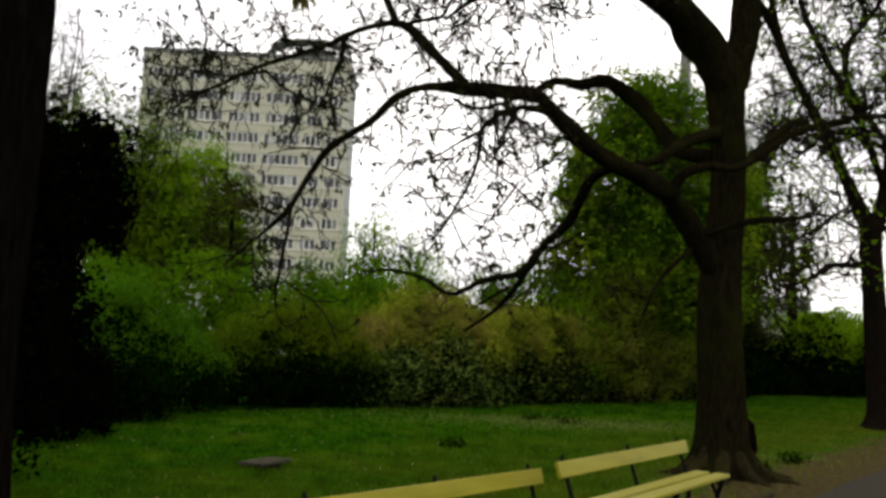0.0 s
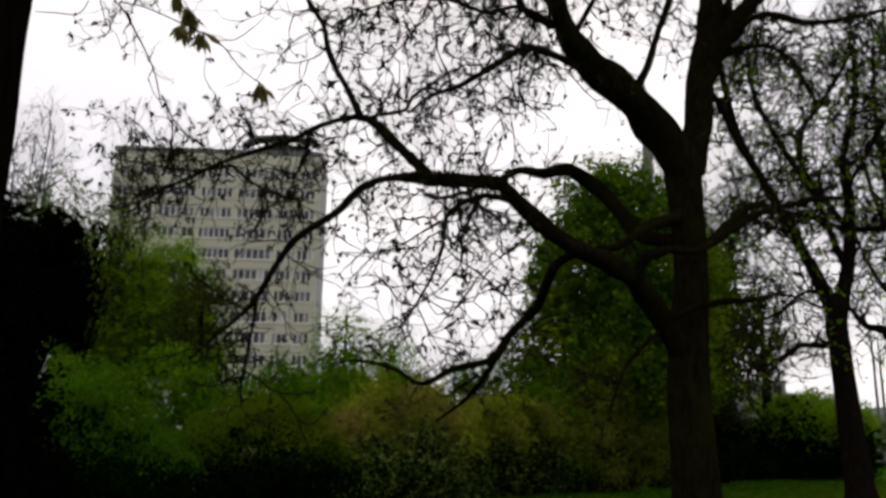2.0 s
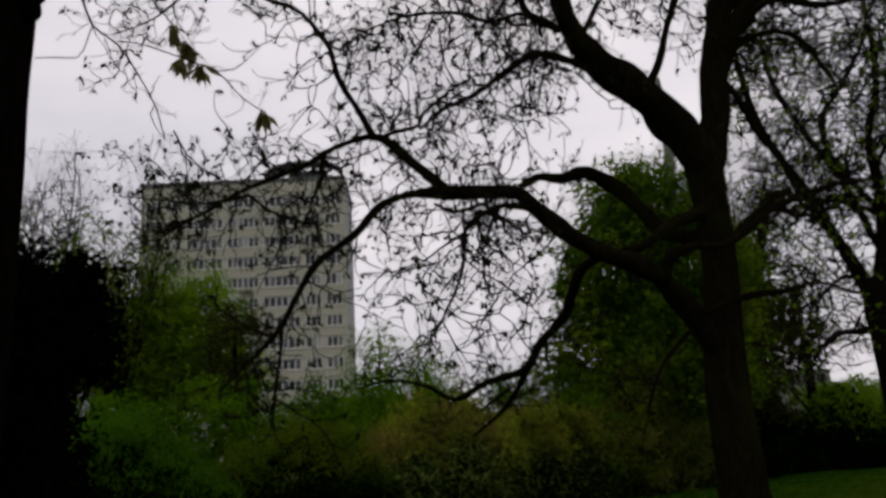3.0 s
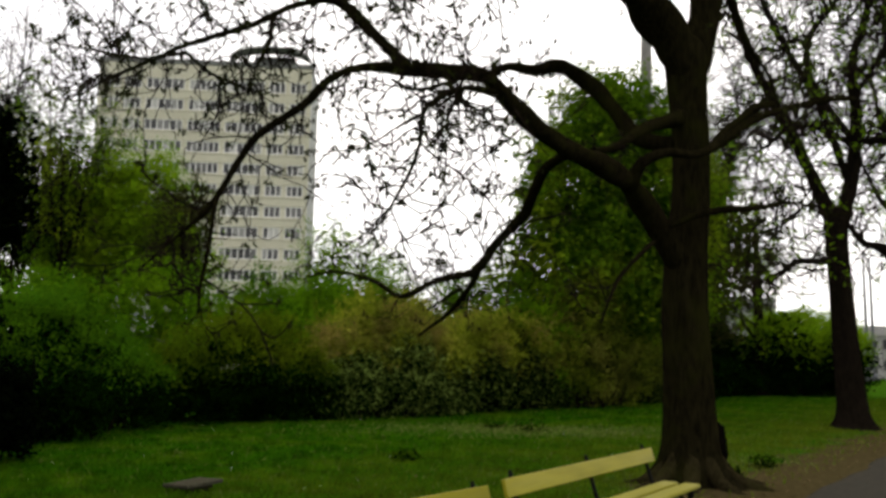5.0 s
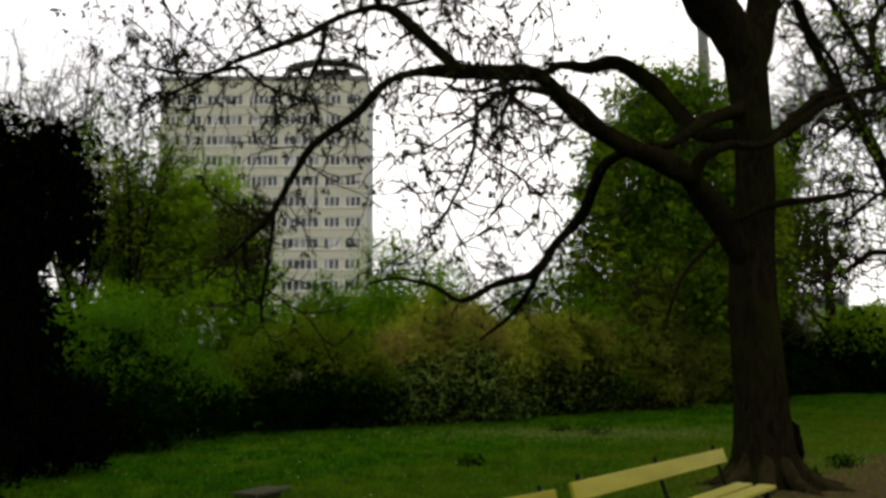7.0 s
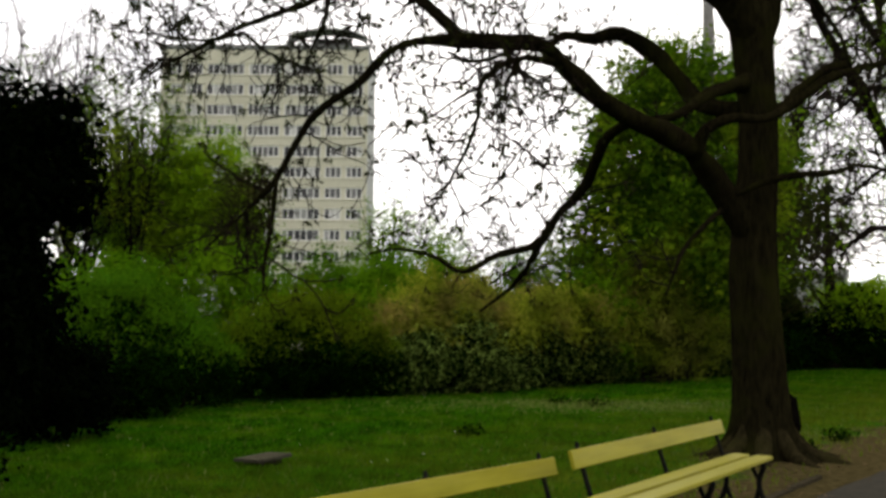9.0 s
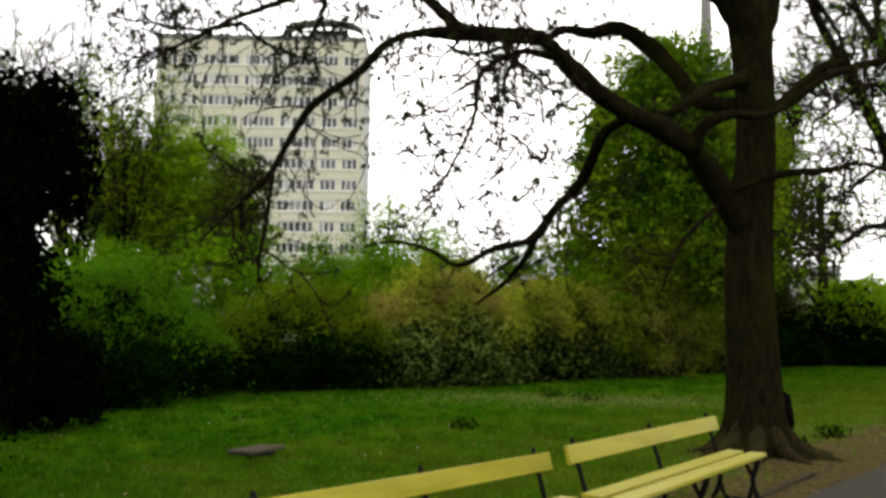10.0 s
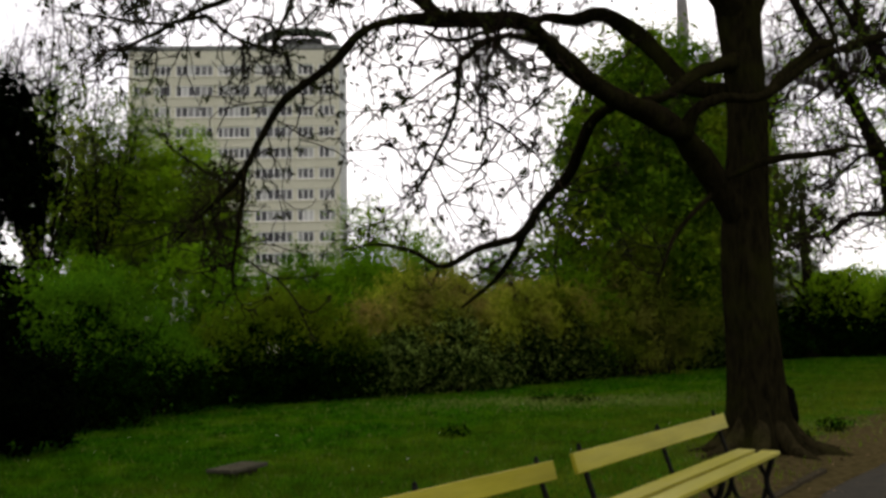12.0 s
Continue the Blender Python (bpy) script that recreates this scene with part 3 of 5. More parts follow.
        tube(np.array([(x - 0.7, y, TOP + h * 0.85, 0.025), (x, y, TOP + h * 0.85, 0.03), (x + 0.7, y, TOP + h * 0.85, 0.025)]), 5, v, f)
        part("antenna", link_mesh("antenna", v, f, M_POLE), M_POLE, tower)
    frames = {w: frame_mesh(w, WIN_H, 6 if w > 4 else 3, 0.13, 0.09) for w in set(widths)}
    panes = {}
    for w in set(widths):
        pb = bmesh.new()
        add_box(pb, (w / (6 if w > 4 else 3) - 0.01, 0.02, WIN_H - 0.1), Matrix.Identity(4))
        panes[w] = bpy.data.meshes.new("pane")
        pb.to_mesh(panes[w])
        pb.free()
        panes[w].materials.append(M_GLASS)
    for z in rows[1:]:
        for w, (a, b) in zip(widths, spans):
            fr = part("window", frames[w], M_FRAME, tower)
            fr.location = ((a + b) / 2, 0.10, z)
            n = 6 if w > 4 else 3
            for k in range(n):
                pn = part("pane", panes[w], M_GLASS, fr)
                pn.location = ((k + 0.5) * w / n - w / 2, 0.05, 0)


make_tower()


# ---- the street far off behind the lawn
def make_far_house(x, y, w, d, h, floors):
    house = empty("street_building", pose(x, y, 0), "pale flat-roofed street building with rows of dark windows", "building", "far street buildings")
    fl, n = h / floors, int(w / 2.6)
    xs, zs, holes = [-w / 2, w / 2], [0, h], []
    for f in range(floors):
        z0, z1 = f * fl + fl * 0.38, f * fl + fl * 0.85
        zs += [z0, z1]
        for k in range(n):
            a = -w / 2 + (k + 0.2) * w / n
            b = a + 0.6 * w / n
            xs += [a, b]
            holes.append((a, b, z0, z1))
    wall = part("wall", grid_wall(xs, zs, holes, 0.35, "wall", M_FARWALL), M_FARWALL, house)
    wall.location.y = -d / 2
    # dark block stands in for the shade of rooms behind open window holes
    bm = bmesh.new()
    add_box(bm, (w - 0.7, d - 1.2, h - 0.1), pose(0, 0.35, h / 2))
    part("core", bm, M_ROOF, house, "solid dark block in place of the unlit rooms behind the windows")
    for x in (-w / 2 + 0.15, w / 2 - 0.15):
        bm = bmesh.new()
        add_box(bm, (0.3, d - 0.4, h), pose(x, 0.19, h / 2))
        part("side_wall", bm, M_FARWALL, house)
    bm = bmesh.new()
    add_box(bm, (w + 0.6, d + 0.4, 0.4), pose(0, 0, h + 0.2), 0.04)
    add_box(bm, (w * 0.4, d * 0.5, 1.6), pose(-w * 0.18, 0, h + 1.2), 0.04)
    part("roof", bm, M_FARWALL, house)


make_far_house(99, 150, 27, 14, 7.4, 2)
make_far_house(63, 150, 14, 12, 13.2, 4)


def make_mast(x, y, h, name="street_mast"):
    mast = empty(name, pose(x, y, 0), "tall thin grey steel street mast", "mast", "street masts")
    v, f = [], []
    tube(np.array([(0, 0, 0, 0.24), (0, 0, h * 0.5, 0.2), (0, 0, h, 0.13)]), 10, v, f)
    part("pole", link_mesh("pole", v, f, M_POLE), M_POLE, mast)
    v, f = [], []
    tube(np.array([(0, 0, 0, 0.4), (0, 0, 0.9, 0.38), (0, 0, 1.0, 0.24)]), 10, v, f)
    part("base", link_mesh("base", v, f, M_POLE), M_POLE, mast)


make_mast(64.9, 108, 17)
make_mast(68.2, 112, 17)

# ---- the large chestnut behind the benches
def make_trunk(name, line, parent, material, flare, lobes, sides=28, seed=1, label=""):
    """A trunk skin along rows of x, y, z, r that spreads into root buttresses at its foot."""
    rng = np.random.default_rng(seed)
    ln = smooth_line(line, 0.10)
    v, f = [], []
    ph = rng.uniform(0, 6.28, 5)
    z_foot = ln[0, 2]
    for i, (x, y, z, r) in enumerate(ln):
        h = z - z_foot
        for k in range(sides):
            a = 2 * math.pi * k / sides
            lob = max(0.0, 0.5 + 0.6 * math.sin(lobes * a + ph[0]) + 0.35 * math.sin((lobes + 2) * a + ph[1]))
            rr = r * (1 + flare * math.exp(-h / 0.2) * lob + 0.35 * flare * math.exp(-h / 0.5))
            rr *= 1 + 0.05 * noise.noise(Vector((math.cos(a) * 1.5, math.sin(a) * 1.5, z * 1.1 + seed))) + 0.03 * math.sin(5 * a + ph[2] + z * 0.4)
            v.append((x + math.cos(a) * rr, y + math.sin(a) * rr, z))
    for i in range(len(ln) - 1):
        for k in range(sides):
            a, b = i * sides + k, i * sides + (k + 1) % sides
            f.append((a, b, b + sides, a + sides))
    f.append(tuple((len(ln) - 1) * sides + k for k in range(sides)))
    return part(name, link_mesh(name, v, f, material), material, parent, label)


def lump(name, centre, radii, material, parent, seed=0, label=""):
    bm = bmesh.new()
    bmesh.ops.create_icosphere(bm, subdivisions=4, radius=1.0)
    for w in bm.verts:
        k = 1 + 0.25 * noise.noise(w.co * 2.2 + Vector((seed, 0, 0))) + 0.10 * noise.noise(w.co * 6 + Vector((seed, 5, 0)))
        w.co = Vector((w.co.x * radii[0] * k, w.co.y * radii[1] * k, w.co.z * radii[2] * k)) + Vector(centre)
    for fc in bm.faces:
        fc.smooth = True
    return part(name, bm, material, parent, label)


chestnut = empty("chestnut_tree", pose(0, 0, 0), "old chestnut tree with spreading knotty limbs and sparse young leaves", "tree")
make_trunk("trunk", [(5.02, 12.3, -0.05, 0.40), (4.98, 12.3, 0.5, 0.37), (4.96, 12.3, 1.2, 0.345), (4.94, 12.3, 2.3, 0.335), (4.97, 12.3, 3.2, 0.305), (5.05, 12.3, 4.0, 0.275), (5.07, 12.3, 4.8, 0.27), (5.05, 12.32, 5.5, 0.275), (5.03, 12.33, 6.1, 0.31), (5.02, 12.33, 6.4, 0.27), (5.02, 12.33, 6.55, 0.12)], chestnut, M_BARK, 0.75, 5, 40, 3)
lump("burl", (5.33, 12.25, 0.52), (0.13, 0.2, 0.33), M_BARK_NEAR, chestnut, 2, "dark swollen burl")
for way, reach in ((-38, 1.05), (-72, 1.0), (-118, 1.1), (-155, 1.1), (172, 0.9), (5, 0.95), (40, 0.8), (120, 0.8)):
    c, sn = math.cos(radians(way)), math.sin(radians(way))
    bend = 0.12 * math.sin(way)
    root = [(5.0 + c * d * reach - sn * bend * d, 12.3 + sn * d * reach + c * bend * d, z, r) for d, z, r in ((0.26, 0.62, 0.05), (0.36, 0.30, 0.10), (0.5, 0.12, 0.11), (0.72, 0.02, 0.09), (0.95, -0.02, 0.06), (1.2, -0.06, 0.03))]
    part("root", lines_mesh("root", [smooth_line(root, 0.08)], 12, M_ROOT, 0.18, np.random.default_rng(17)), M_ROOT, chestnut)
limb_rng = np.random.default_rng(11)
chestnut_lines, low_lines, clean_lines, veil_lines, tip_lines = [], [], [], [], []


def chestnut_limb(*pts, twiggy=None):
    ln = smooth_line(pts, 0.12)
    ln[:, :3] += np.array([[noise.noise(Vector(p) * 2.1 + Vector((k * 9, 0, 0))) for k in range(3)] for p in ln[:, :3]]) * 0.03
    (chestnut_lines if twiggy is None else twiggy).append(ln)
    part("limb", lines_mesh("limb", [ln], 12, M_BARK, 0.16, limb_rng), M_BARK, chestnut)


def low_limb(*pts):
    ln = smooth_line(pts, 0.12)
    low_lines.append(ln)
    part("limb", lines_mesh("limb", [ln], 10, M_BARK, 0.16, limb_rng), M_BARK, chestnut)


chestnut_limb((4.97, 12.3, 2.81, 0.17), (4.67, 12.15, 3.33, 0.185), (4.28, 11.9, 3.75, 0.17), (3.74, 11.4, 4.13, 0.148), (2.91, 10.7, 4.29, 0.125), (2.44, 10.3, 4.41, 0.114), (1.96, 9.95, 4.71, 0.106), (1.67, 9.85, 4.93, 0.094), (1.29, 9.9, 4.96, 0.09), (0.79, 9.95, 5, 0.084), (0.26, 10, 4.98, 0.053), (-0.13, 10.05, 4.84, 0.05), (-0.44, 10.1, 4.52, 0.047), (-0.94, 10.2, 4.19, 0.048), (-1.14, 10.25, 3.84, 0.042), (-1.37, 10.3, 3.43, 0.036), (-1.76, 10.4, 3.06, 0.024), (-2.22, 10.5, 2.66, 0.012))
chestnut_limb((0.79, 9.95, 5, 0.078), (0.57, 10.1, 5.3, 0.072), (0.31, 10.2, 5.57, 0.066), (-0.06, 10.4, 5.96, 0.056), (-0.53, 10.4, 5.89, 0.04), (-1.04, 10.4, 5.63, 0.037), (-1.68, 10.3, 5.34, 0.03), (-2.1, 10.3, 5.15, 0.024), (-2.57, 10.2, 4.83, 0.018), (-2.98, 10.2, 4.6, 0.012))
chestnut_limb((-1.82, 10.3, 5.2, 0.024), (-1.58, 10.3, 5.02, 0.021), (-1.26, 10.4, 4.88, 0.018), (-0.89, 10.5, 4.78, 0.012))
chestnut_limb((-0.82, 10.4, 5.7, 0.025), (-0.83, 10.3, 5.37, 0.021), (-0.98, 10.3, 5.06, 0.018), (-1.05, 10.3, 4.71, 0.012))
chestnut_limb((-0.12, 10.4, 5.94, 0.051), (-0.38, 10.6, 6.51, 0.046), (-0.65, 10.8, 7.14, 0.041), (-0.81, 11, 7.71, 0.039), (-1.2, 11.2, 8.35, 0.032), (-1.67, 11.3, 8.65, 0.029), (-2.21, 11.5, 8.92, 0.027), (-2.67, 11.5, 9.05, 0.022), (-3.11, 11.5, 8.88, 0.019), (-3.56, 11.5, 8.49, 0.016), (-4.11, 11.5, 8.32, 0.011))
chestnut_limb((-0.12, 10.4, 5.94, 0.026), (0.47, 10.8, 6.3, 0.027), (0.55, 11, 6.56, 0.024), (0.94, 11.2, 6.93, 0.021))
chestnut_limb((5.03, 12.3, 4.85, 0.135), (4.46, 12.6, 4.98, 0.122), (4.15, 12.8, 5.37, 0.132), (3.8, 12.9, 5.85, 0.125), (3.28, 12.9, 6.17, 0.117), (2.86, 12.9, 6.09, 0.1), (2.42, 12.8, 6.12, 0.068), (2.11, 12.7, 5.93, 0.052), twiggy=clean_lines)
chestnut_limb((4.91, 12.2, 5.21, 0.135), (4.42, 11.9, 5.03, 0.1), (4.12, 11.7, 4.85, 0.083), (3.77, 11.5, 4.6, 0.061), (3.3, 11.3, 4.43, 0.046), twiggy=clean_lines)
chestnut_limb((3.9, 11.5, 4, 0.111), (4, 11.3, 4.3, 0.08), (4.33, 11.2, 4.43, 0.059), (4.78, 11.2, 4.43, 0.06), (5.19, 11.4, 4.69, 0.074), (5.71, 11.6, 5.06, 0.062), (6.32, 11.8, 5.3, 0.056), (7, 12, 5.52, 0.043), (7.55, 12.2, 5.62, 0.036), twiggy=clean_lines)
chestnut_limb((4.94, 11.3, 4.53, 0.053), (5.36, 11.5, 4.95, 0.061), (5.8, 11.7, 5.25, 0.063), (6.12, 11.8, 5.35, 0.049), twiggy=clean_lines)
chestnut_limb((4.55, 11.8, 3.52, 0.034), (4.85, 11.6, 3.68, 0.054), (5.27, 11.5, 3.76, 0.047), (5.69, 11.5, 3.79, 0.041), (6, 11.5, 3.84, 0.041), twiggy=clean_lines)
chestnut_limb((6, 11.5, 3.88, 0.027), (6.36, 11.5, 3.84, 0.024), (6.75, 11.6, 3.73, 0.017), (7.09, 11.6, 3.78, 0.014), twiggy=clean_lines)
low_limb((2.95, 10.8, 4.3, 0.075), (2.73, 11.3, 4.21, 0.074), (2.64, 11.8, 3.97, 0.076), (2.57, 12.3, 3.7, 0.075), (2.26, 12.8, 3.38, 0.072), (2, 13.1, 2.99, 0.068), (1.47, 13.8, 2.9, 0.055), (0.92, 14.6, 2.69, 0.045), (0.43, 15, 2.98, 0.034), (-0.2, 15.3, 3.14, 0.026), (-0.74, 15.5, 3.07, 0.018))
low_limb((2.03, 13.1, 2.99, 0.055), (1.95, 13.6, 2.77, 0.048), (1.75, 15, 2.45, 0.038), (1.28, 16, 2.08, 0.023))
low_limb((1.86, 13.8, 2.78, 0.031), (1.6, 14, 2.63, 0.024), (1.33, 14.2, 2.44, 0.016))
chestnut_limb((1.9, 9.9, 4.72, 0.053), (1.49, 9.7, 4.71, 0.04), (1.17, 9.6, 4.56, 0.034), (1, 9.6, 4.4, 0.028), (0.95, 9.6, 4.01, 0.023), (0.83, 9.7, 3.64, 0.02), (0.62, 9.8, 3.25, 0.017), (0.44, 9.8, 2.99, 0.011))
chestnut_limb((1.44, 9.7, 4.71, 0.029), (1.29, 9.6, 4.42, 0.023), (1.25, 9.6, 4.16, 0.017))
chestnut_limb((0.62, 9.9, 4.85, 0.018), (0.87, 9.8, 4.71, 0.023), (1.1, 9.7, 4.7, 0.023), (1.39, 9.8, 4.82, 0.017))
chestnut_limb((-1.37, 10.3, 3.43, 0.03), (-1.41, 10.3, 3.02, 0.024), (-1.49, 10.3, 2.51, 0.021), (-1.48, 10.3, 2.1, 0.012))
chestnut_limb((4.41, 12, 3.36, 0.035), (4.04, 11.8, 3.06, 0.034), (3.7, 11.6, 2.62, 0.027), (3.47, 11.5, 2.16, 0.013), twiggy=clean_lines)
chestnut_limb((5.01, 12.3, 5.78, 0.18), (4.81, 12.2, 6.34, 0.29), (4.09, 11.9, 7.06, 0.285), (3.32, 11.6, 7.53, 0.235), (2.94, 11.4, 8.0, 0.185), (2.73, 11.2, 8.62, 0.145), (2.71, 11.1, 9.28, 0.13), (2.81, 11, 9.96, 0.115), (2.93, 10.9, 11.1, 0.092), (2.85, 10.8, 12.65, 0.047), (2.66, 10.7, 14.04, 0.024))
chestnut_limb((5.14, 12.4, 5.81, 0.182), (5.3, 12.45, 6.57, 0.245), (5.43, 12.5, 7.25, 0.241), (5.58, 12.6, 7.94, 0.247), (5.78, 12.7, 8.87, 0.226), (5.99, 12.8, 9.98, 0.187), (6.19, 12.9, 11.28, 0.164), (6.26, 13, 12.79, 0.13), (6.72, 13.1, 15.01, 0.077), (6.92, 13.2, 17.29, 0.03))
chestnut_limb((5.65, 12.6, 7.99, 0.194), (6.08, 12.5, 8.71, 0.169), (6.63, 12.4, 9.4, 0.153), (7.01, 12.3, 9.86, 0.136), (7.29, 12.2, 10.33, 0.118), (8.06, 12.1, 10.87, 0.101), (8.94, 12, 11.42, 0.059), (9.91, 11.9, 12.37, 0.034))
chestnut_limb((4.21, 11.9, 7.28, 0.068), (4.44, 11.8, 7.84, 0.061), (4.68, 11.7, 8.63, 0.057), (4.95, 11.6, 9.32, 0.054), (5.31, 11.5, 10.26, 0.039), (5.63, 11.4, 11.23, 0.024))
chestnut_limb((3.38, 11.65, 7.41, 0.066), (3.01, 11.5, 7.46, 0.066), (2.65, 11.2, 7.44, 0.057), (2.27, 11, 7.41, 0.056), (1.85, 10.8, 7.1, 0.048), (1.32, 10.6, 6.64, 0.04), (0.82, 10.5, 6.39, 0.026), (0.5, 10.4, 6.05, 0.016), twiggy=veil_lines)
chestnut_limb((2.76, 11.4, 8.02, 0.066), (2.33, 11.2, 8.1, 0.065), (2.1, 11, 8.34, 0.057), (2.04, 10.9, 8.73, 0.05), (2.14, 10.8, 9.17, 0.036), (2.11, 10.7, 9.83, 0.022))
chestnut_limb((2.69, 11.3, 8.01, 0.044), (2.11, 10.9, 8.05, 0.035), (1.59, 10.6, 7.76, 0.034), (1, 10.4, 7.83, 0.027), (0.34, 10.2, 7.66, 0.02), (-0.21, 10.1, 7.41, 0.013), twiggy=veil_lines)
chestnut_limb((2.71, 11.1, 8.91, 0.066), (2.35, 10.8, 9.05, 0.058), (1.71, 10.6, 9.05, 0.05), (1.09, 10.4, 8.69, 0.041), (0.5, 10.3, 8.56, 0.034), (0.09, 10.2, 8.59, 0.027), (-0.32, 10.1, 8.61, 0.013))
chestnut_limb((1.18, 10.4, 8.71, 0.028), (0.67, 10.3, 8.91, 0.024), (0.16, 10.2, 9.12, 0.021))
chestnut_limb((5.81, 12.6, 8.26, 0.073), (6.19, 12.3, 8.66, 0.064), (6.58, 12.1, 8.8, 0.06), (7.15, 12, 8.62, 0.055), (7.79, 11.9, 8.66, 0.047), (8.55, 11.8, 8.85, 0.031))
chestnut_limb((5.84, 12.6, 8.1, 0.056), (6.25, 12.9, 8.51, 0.05), (6.98, 13.2, 8.79, 0.043), (7.58, 13.4, 8.63, 0.034), (8.02, 13.6, 8.1, 0.026))
chestnut_limb((7.14, 12.3, 10.01, 0.075), (7.45, 12, 9.96, 0.057), (7.94, 11.8, 9.86, 0.048), (8.63, 11.7, 10.07, 0.032))
chestnut_limb((6.91, 12.4, 9.75, 0.066), (7.06, 12.6, 10.41, 0.06), (7.1, 12.8, 11.23, 0.044), (7.34, 12.9, 12.34, 0.027))
chestnut_limb((6.04, 12.6, 8.94, 0.074), (6.51, 12.9, 10.54, 0.078), (7.05, 13, 11.11, 0.062), (7.7, 13.1, 11.84, 0.045))
chestnut_limb((3.12, 11.4, 7.97, 0.044), (3.64, 11.6, 8.98, 0.038), (4, 11.8, 9.99, 0.032), (4.21, 11.9, 10.99, 0.016))
chestnut_limb((2.75, 11.2, 8.62, 0.051), (3.04, 11.5, 9.55, 0.046), (3.56, 11.8, 10.67, 0.032))
chestnut_limb((5.64, 12.5, 7.57, 0.063), (5.97, 12.9, 7.43, 0.057), (6.45, 13.3, 6.85, 0.049), (6.93, 13.6, 6.42, 0.033), (7.23, 13.8, 5.74, 0.017), twiggy=clean_lines)

chestnut_limb((-1.8, 10.3, 5.18, 0.024), (-2.2, 10.25, 5.10, 0.019), (-2.6, 10.2, 5.08, 0.015), (-3.0, 10.2, 5.15, 0.011), (-3.4, 10.2, 5.2, 0.007), twiggy=tip_lines)
chestnut_limb((-2.6, 10.2, 5.08, 0.013), (-2.78, 10.2, 5.38, 0.011), (-2.95, 10.15, 5.62, 0.009), (-3.2, 10.1, 5.8, 0.006), twiggy=tip_lines)
chestnut_limb((-2.1, 10.3, 5.15, 0.014), (-2.45, 10.35, 4.95, 0.012), (-2.9, 10.4, 4.85, 0.009), (-3.3, 10.4, 4.7, 0.006), twiggy=tip_lines)
over_lawn = chestnut_lines[0][(chestnut_lines[0][:, 0] > 0.2) & (chestnut_lines[0][:, 0] < 2.8)]
twig_lines, twig_tips = twigs_along(np.random.default_rng(21), chestnut_lines[4:] + veil_lines, 0.112, 1.1, 0.0125, 0.10, 0.05, 4.5, 0.55, 0.8, thin=0.115)
for seed, lines, spacing, length, radius, start, up, sub in ((22, chestnut_lines[:1], 0.24, 1.0, 0.0125, 0.15, 0.05, 4.5), (26, chestnut_lines[1:4], 0.115, 0.9, 0.0125, 0.12, 0.05, 4.5), (23, low_lines, 0.24, 1.2, 0.012, 0.3, 0.55, 5), (24, clean_lines, 0.26, 0.7, 0.010, 0.6, 0.1, 4),
                                                            (25, [over_lawn] + chestnut_lines[6:9], 0.36, 1.8, 0.0125, 0.0, -0.75, 7),
                                                            (27, veil_lines, 0.15, 1.5, 0.0125, 0.0, -0.8, 7), (28, tip_lines, 0.11, 0.6, 0.0105, 0.05, 0.15, 4)):
    more_lines, more_tips = twigs_along(np.random.default_rng(seed), lines, spacing, length, radius, start, up, sub, 0.6, 0.8, thin=0.15)
    high = [k for k, ln in enumerate(more_lines) if ln[:, 2].min() > 2.15]
    twig_lines, twig_tips = twig_lines + [more_lines[k] for k in high], np.vstack([twig_tips, more_tips[high]])
part("twigs", lines_mesh("twigs", twig_lines, 3, M_TWIG), M_TWIG, chestnut)["kind"] = "stuff"
bud_rng = np.random.default_rng(22)
pick = twig_tips[bud_rng.random(len(twig_tips)) < 0.6]
bud_at = np.repeat(pick, 6, axis=0) + bud_rng.normal(size=(len(pick) * 6, 3)) * 0.022
part("young_leaves", leaves("young_leaves", bud_at, 0.083, M_BUD, bud_rng, 1.2, 0.3, 0.44), M_BUD, chestnut, "small drooping unfolding leaves")["kind"] = "stuff"


# ---- the second and third tree along the path
def make_bare_tree(name, label, trunk, collect, seed, spacing, length, radius, flare=0.5, leaf_share=0.35, leaf_size=0.12, leaf_mat_=None, fine_sides=4):
    tree = empty(name, pose(0, 0, 0), label, "tree", "trees along the path")
    rng = np.random.default_rng(seed)
    make_trunk("trunk", trunk, tree, M_BARK_DARK, flare, 4, 24, seed)
    for ln in collect:
        part("limb", lines_mesh("limb", [ln], 8, M_BARK_DARK, 0.12, rng), M_BARK_DARK, tree)
    tw, tips = twigs_along(rng, collect, spacing, length, radius, 0.15, 0.35, 5, length * 0.5, 0.7)
    part("twigs", lines_mesh("twigs", tw, fine_sides, M_TWIG), M_TWIG, tree)["kind"] = "stuff"
    pick = tips[rng.random(len(tips)) < leaf_share]
    at = np.repeat(pick, 4, axis=0) + rng.normal(size=(len(pick) * 4, 3)) * 0.06
    part("young_leaves", leaves("young_leaves", at, leaf_size, leaf_mat_ or M_LIME, rng, 0.6, 0.4, 0.6), M_LIME, tree, "scattered fresh green leaves")["kind"] = "stuff"
    return tree


second_lines, third_lines, near_lines = [], [], []


def second_limb(*pts):
    second_lines.append(smooth_line(pts, 0.25))


def third_limb(*pts):
    third_lines.append(smooth_line(pts, 0.35))


def near_limb(*pts):
    near_lines.append(smooth_line(pts, 0.06))


second_limb((13.23, 22.9, 5.6, 0.239), (12.63, 22.8, 6.72, 0.179), (12, 22.7, 8.02, 0.156), (11.15, 22.5, 9.37, 0.131), (10.44, 22.3, 10.63, 0.109), (10.03, 22.1, 12.18, 0.087), (9.9, 22, 13.89, 0.055))
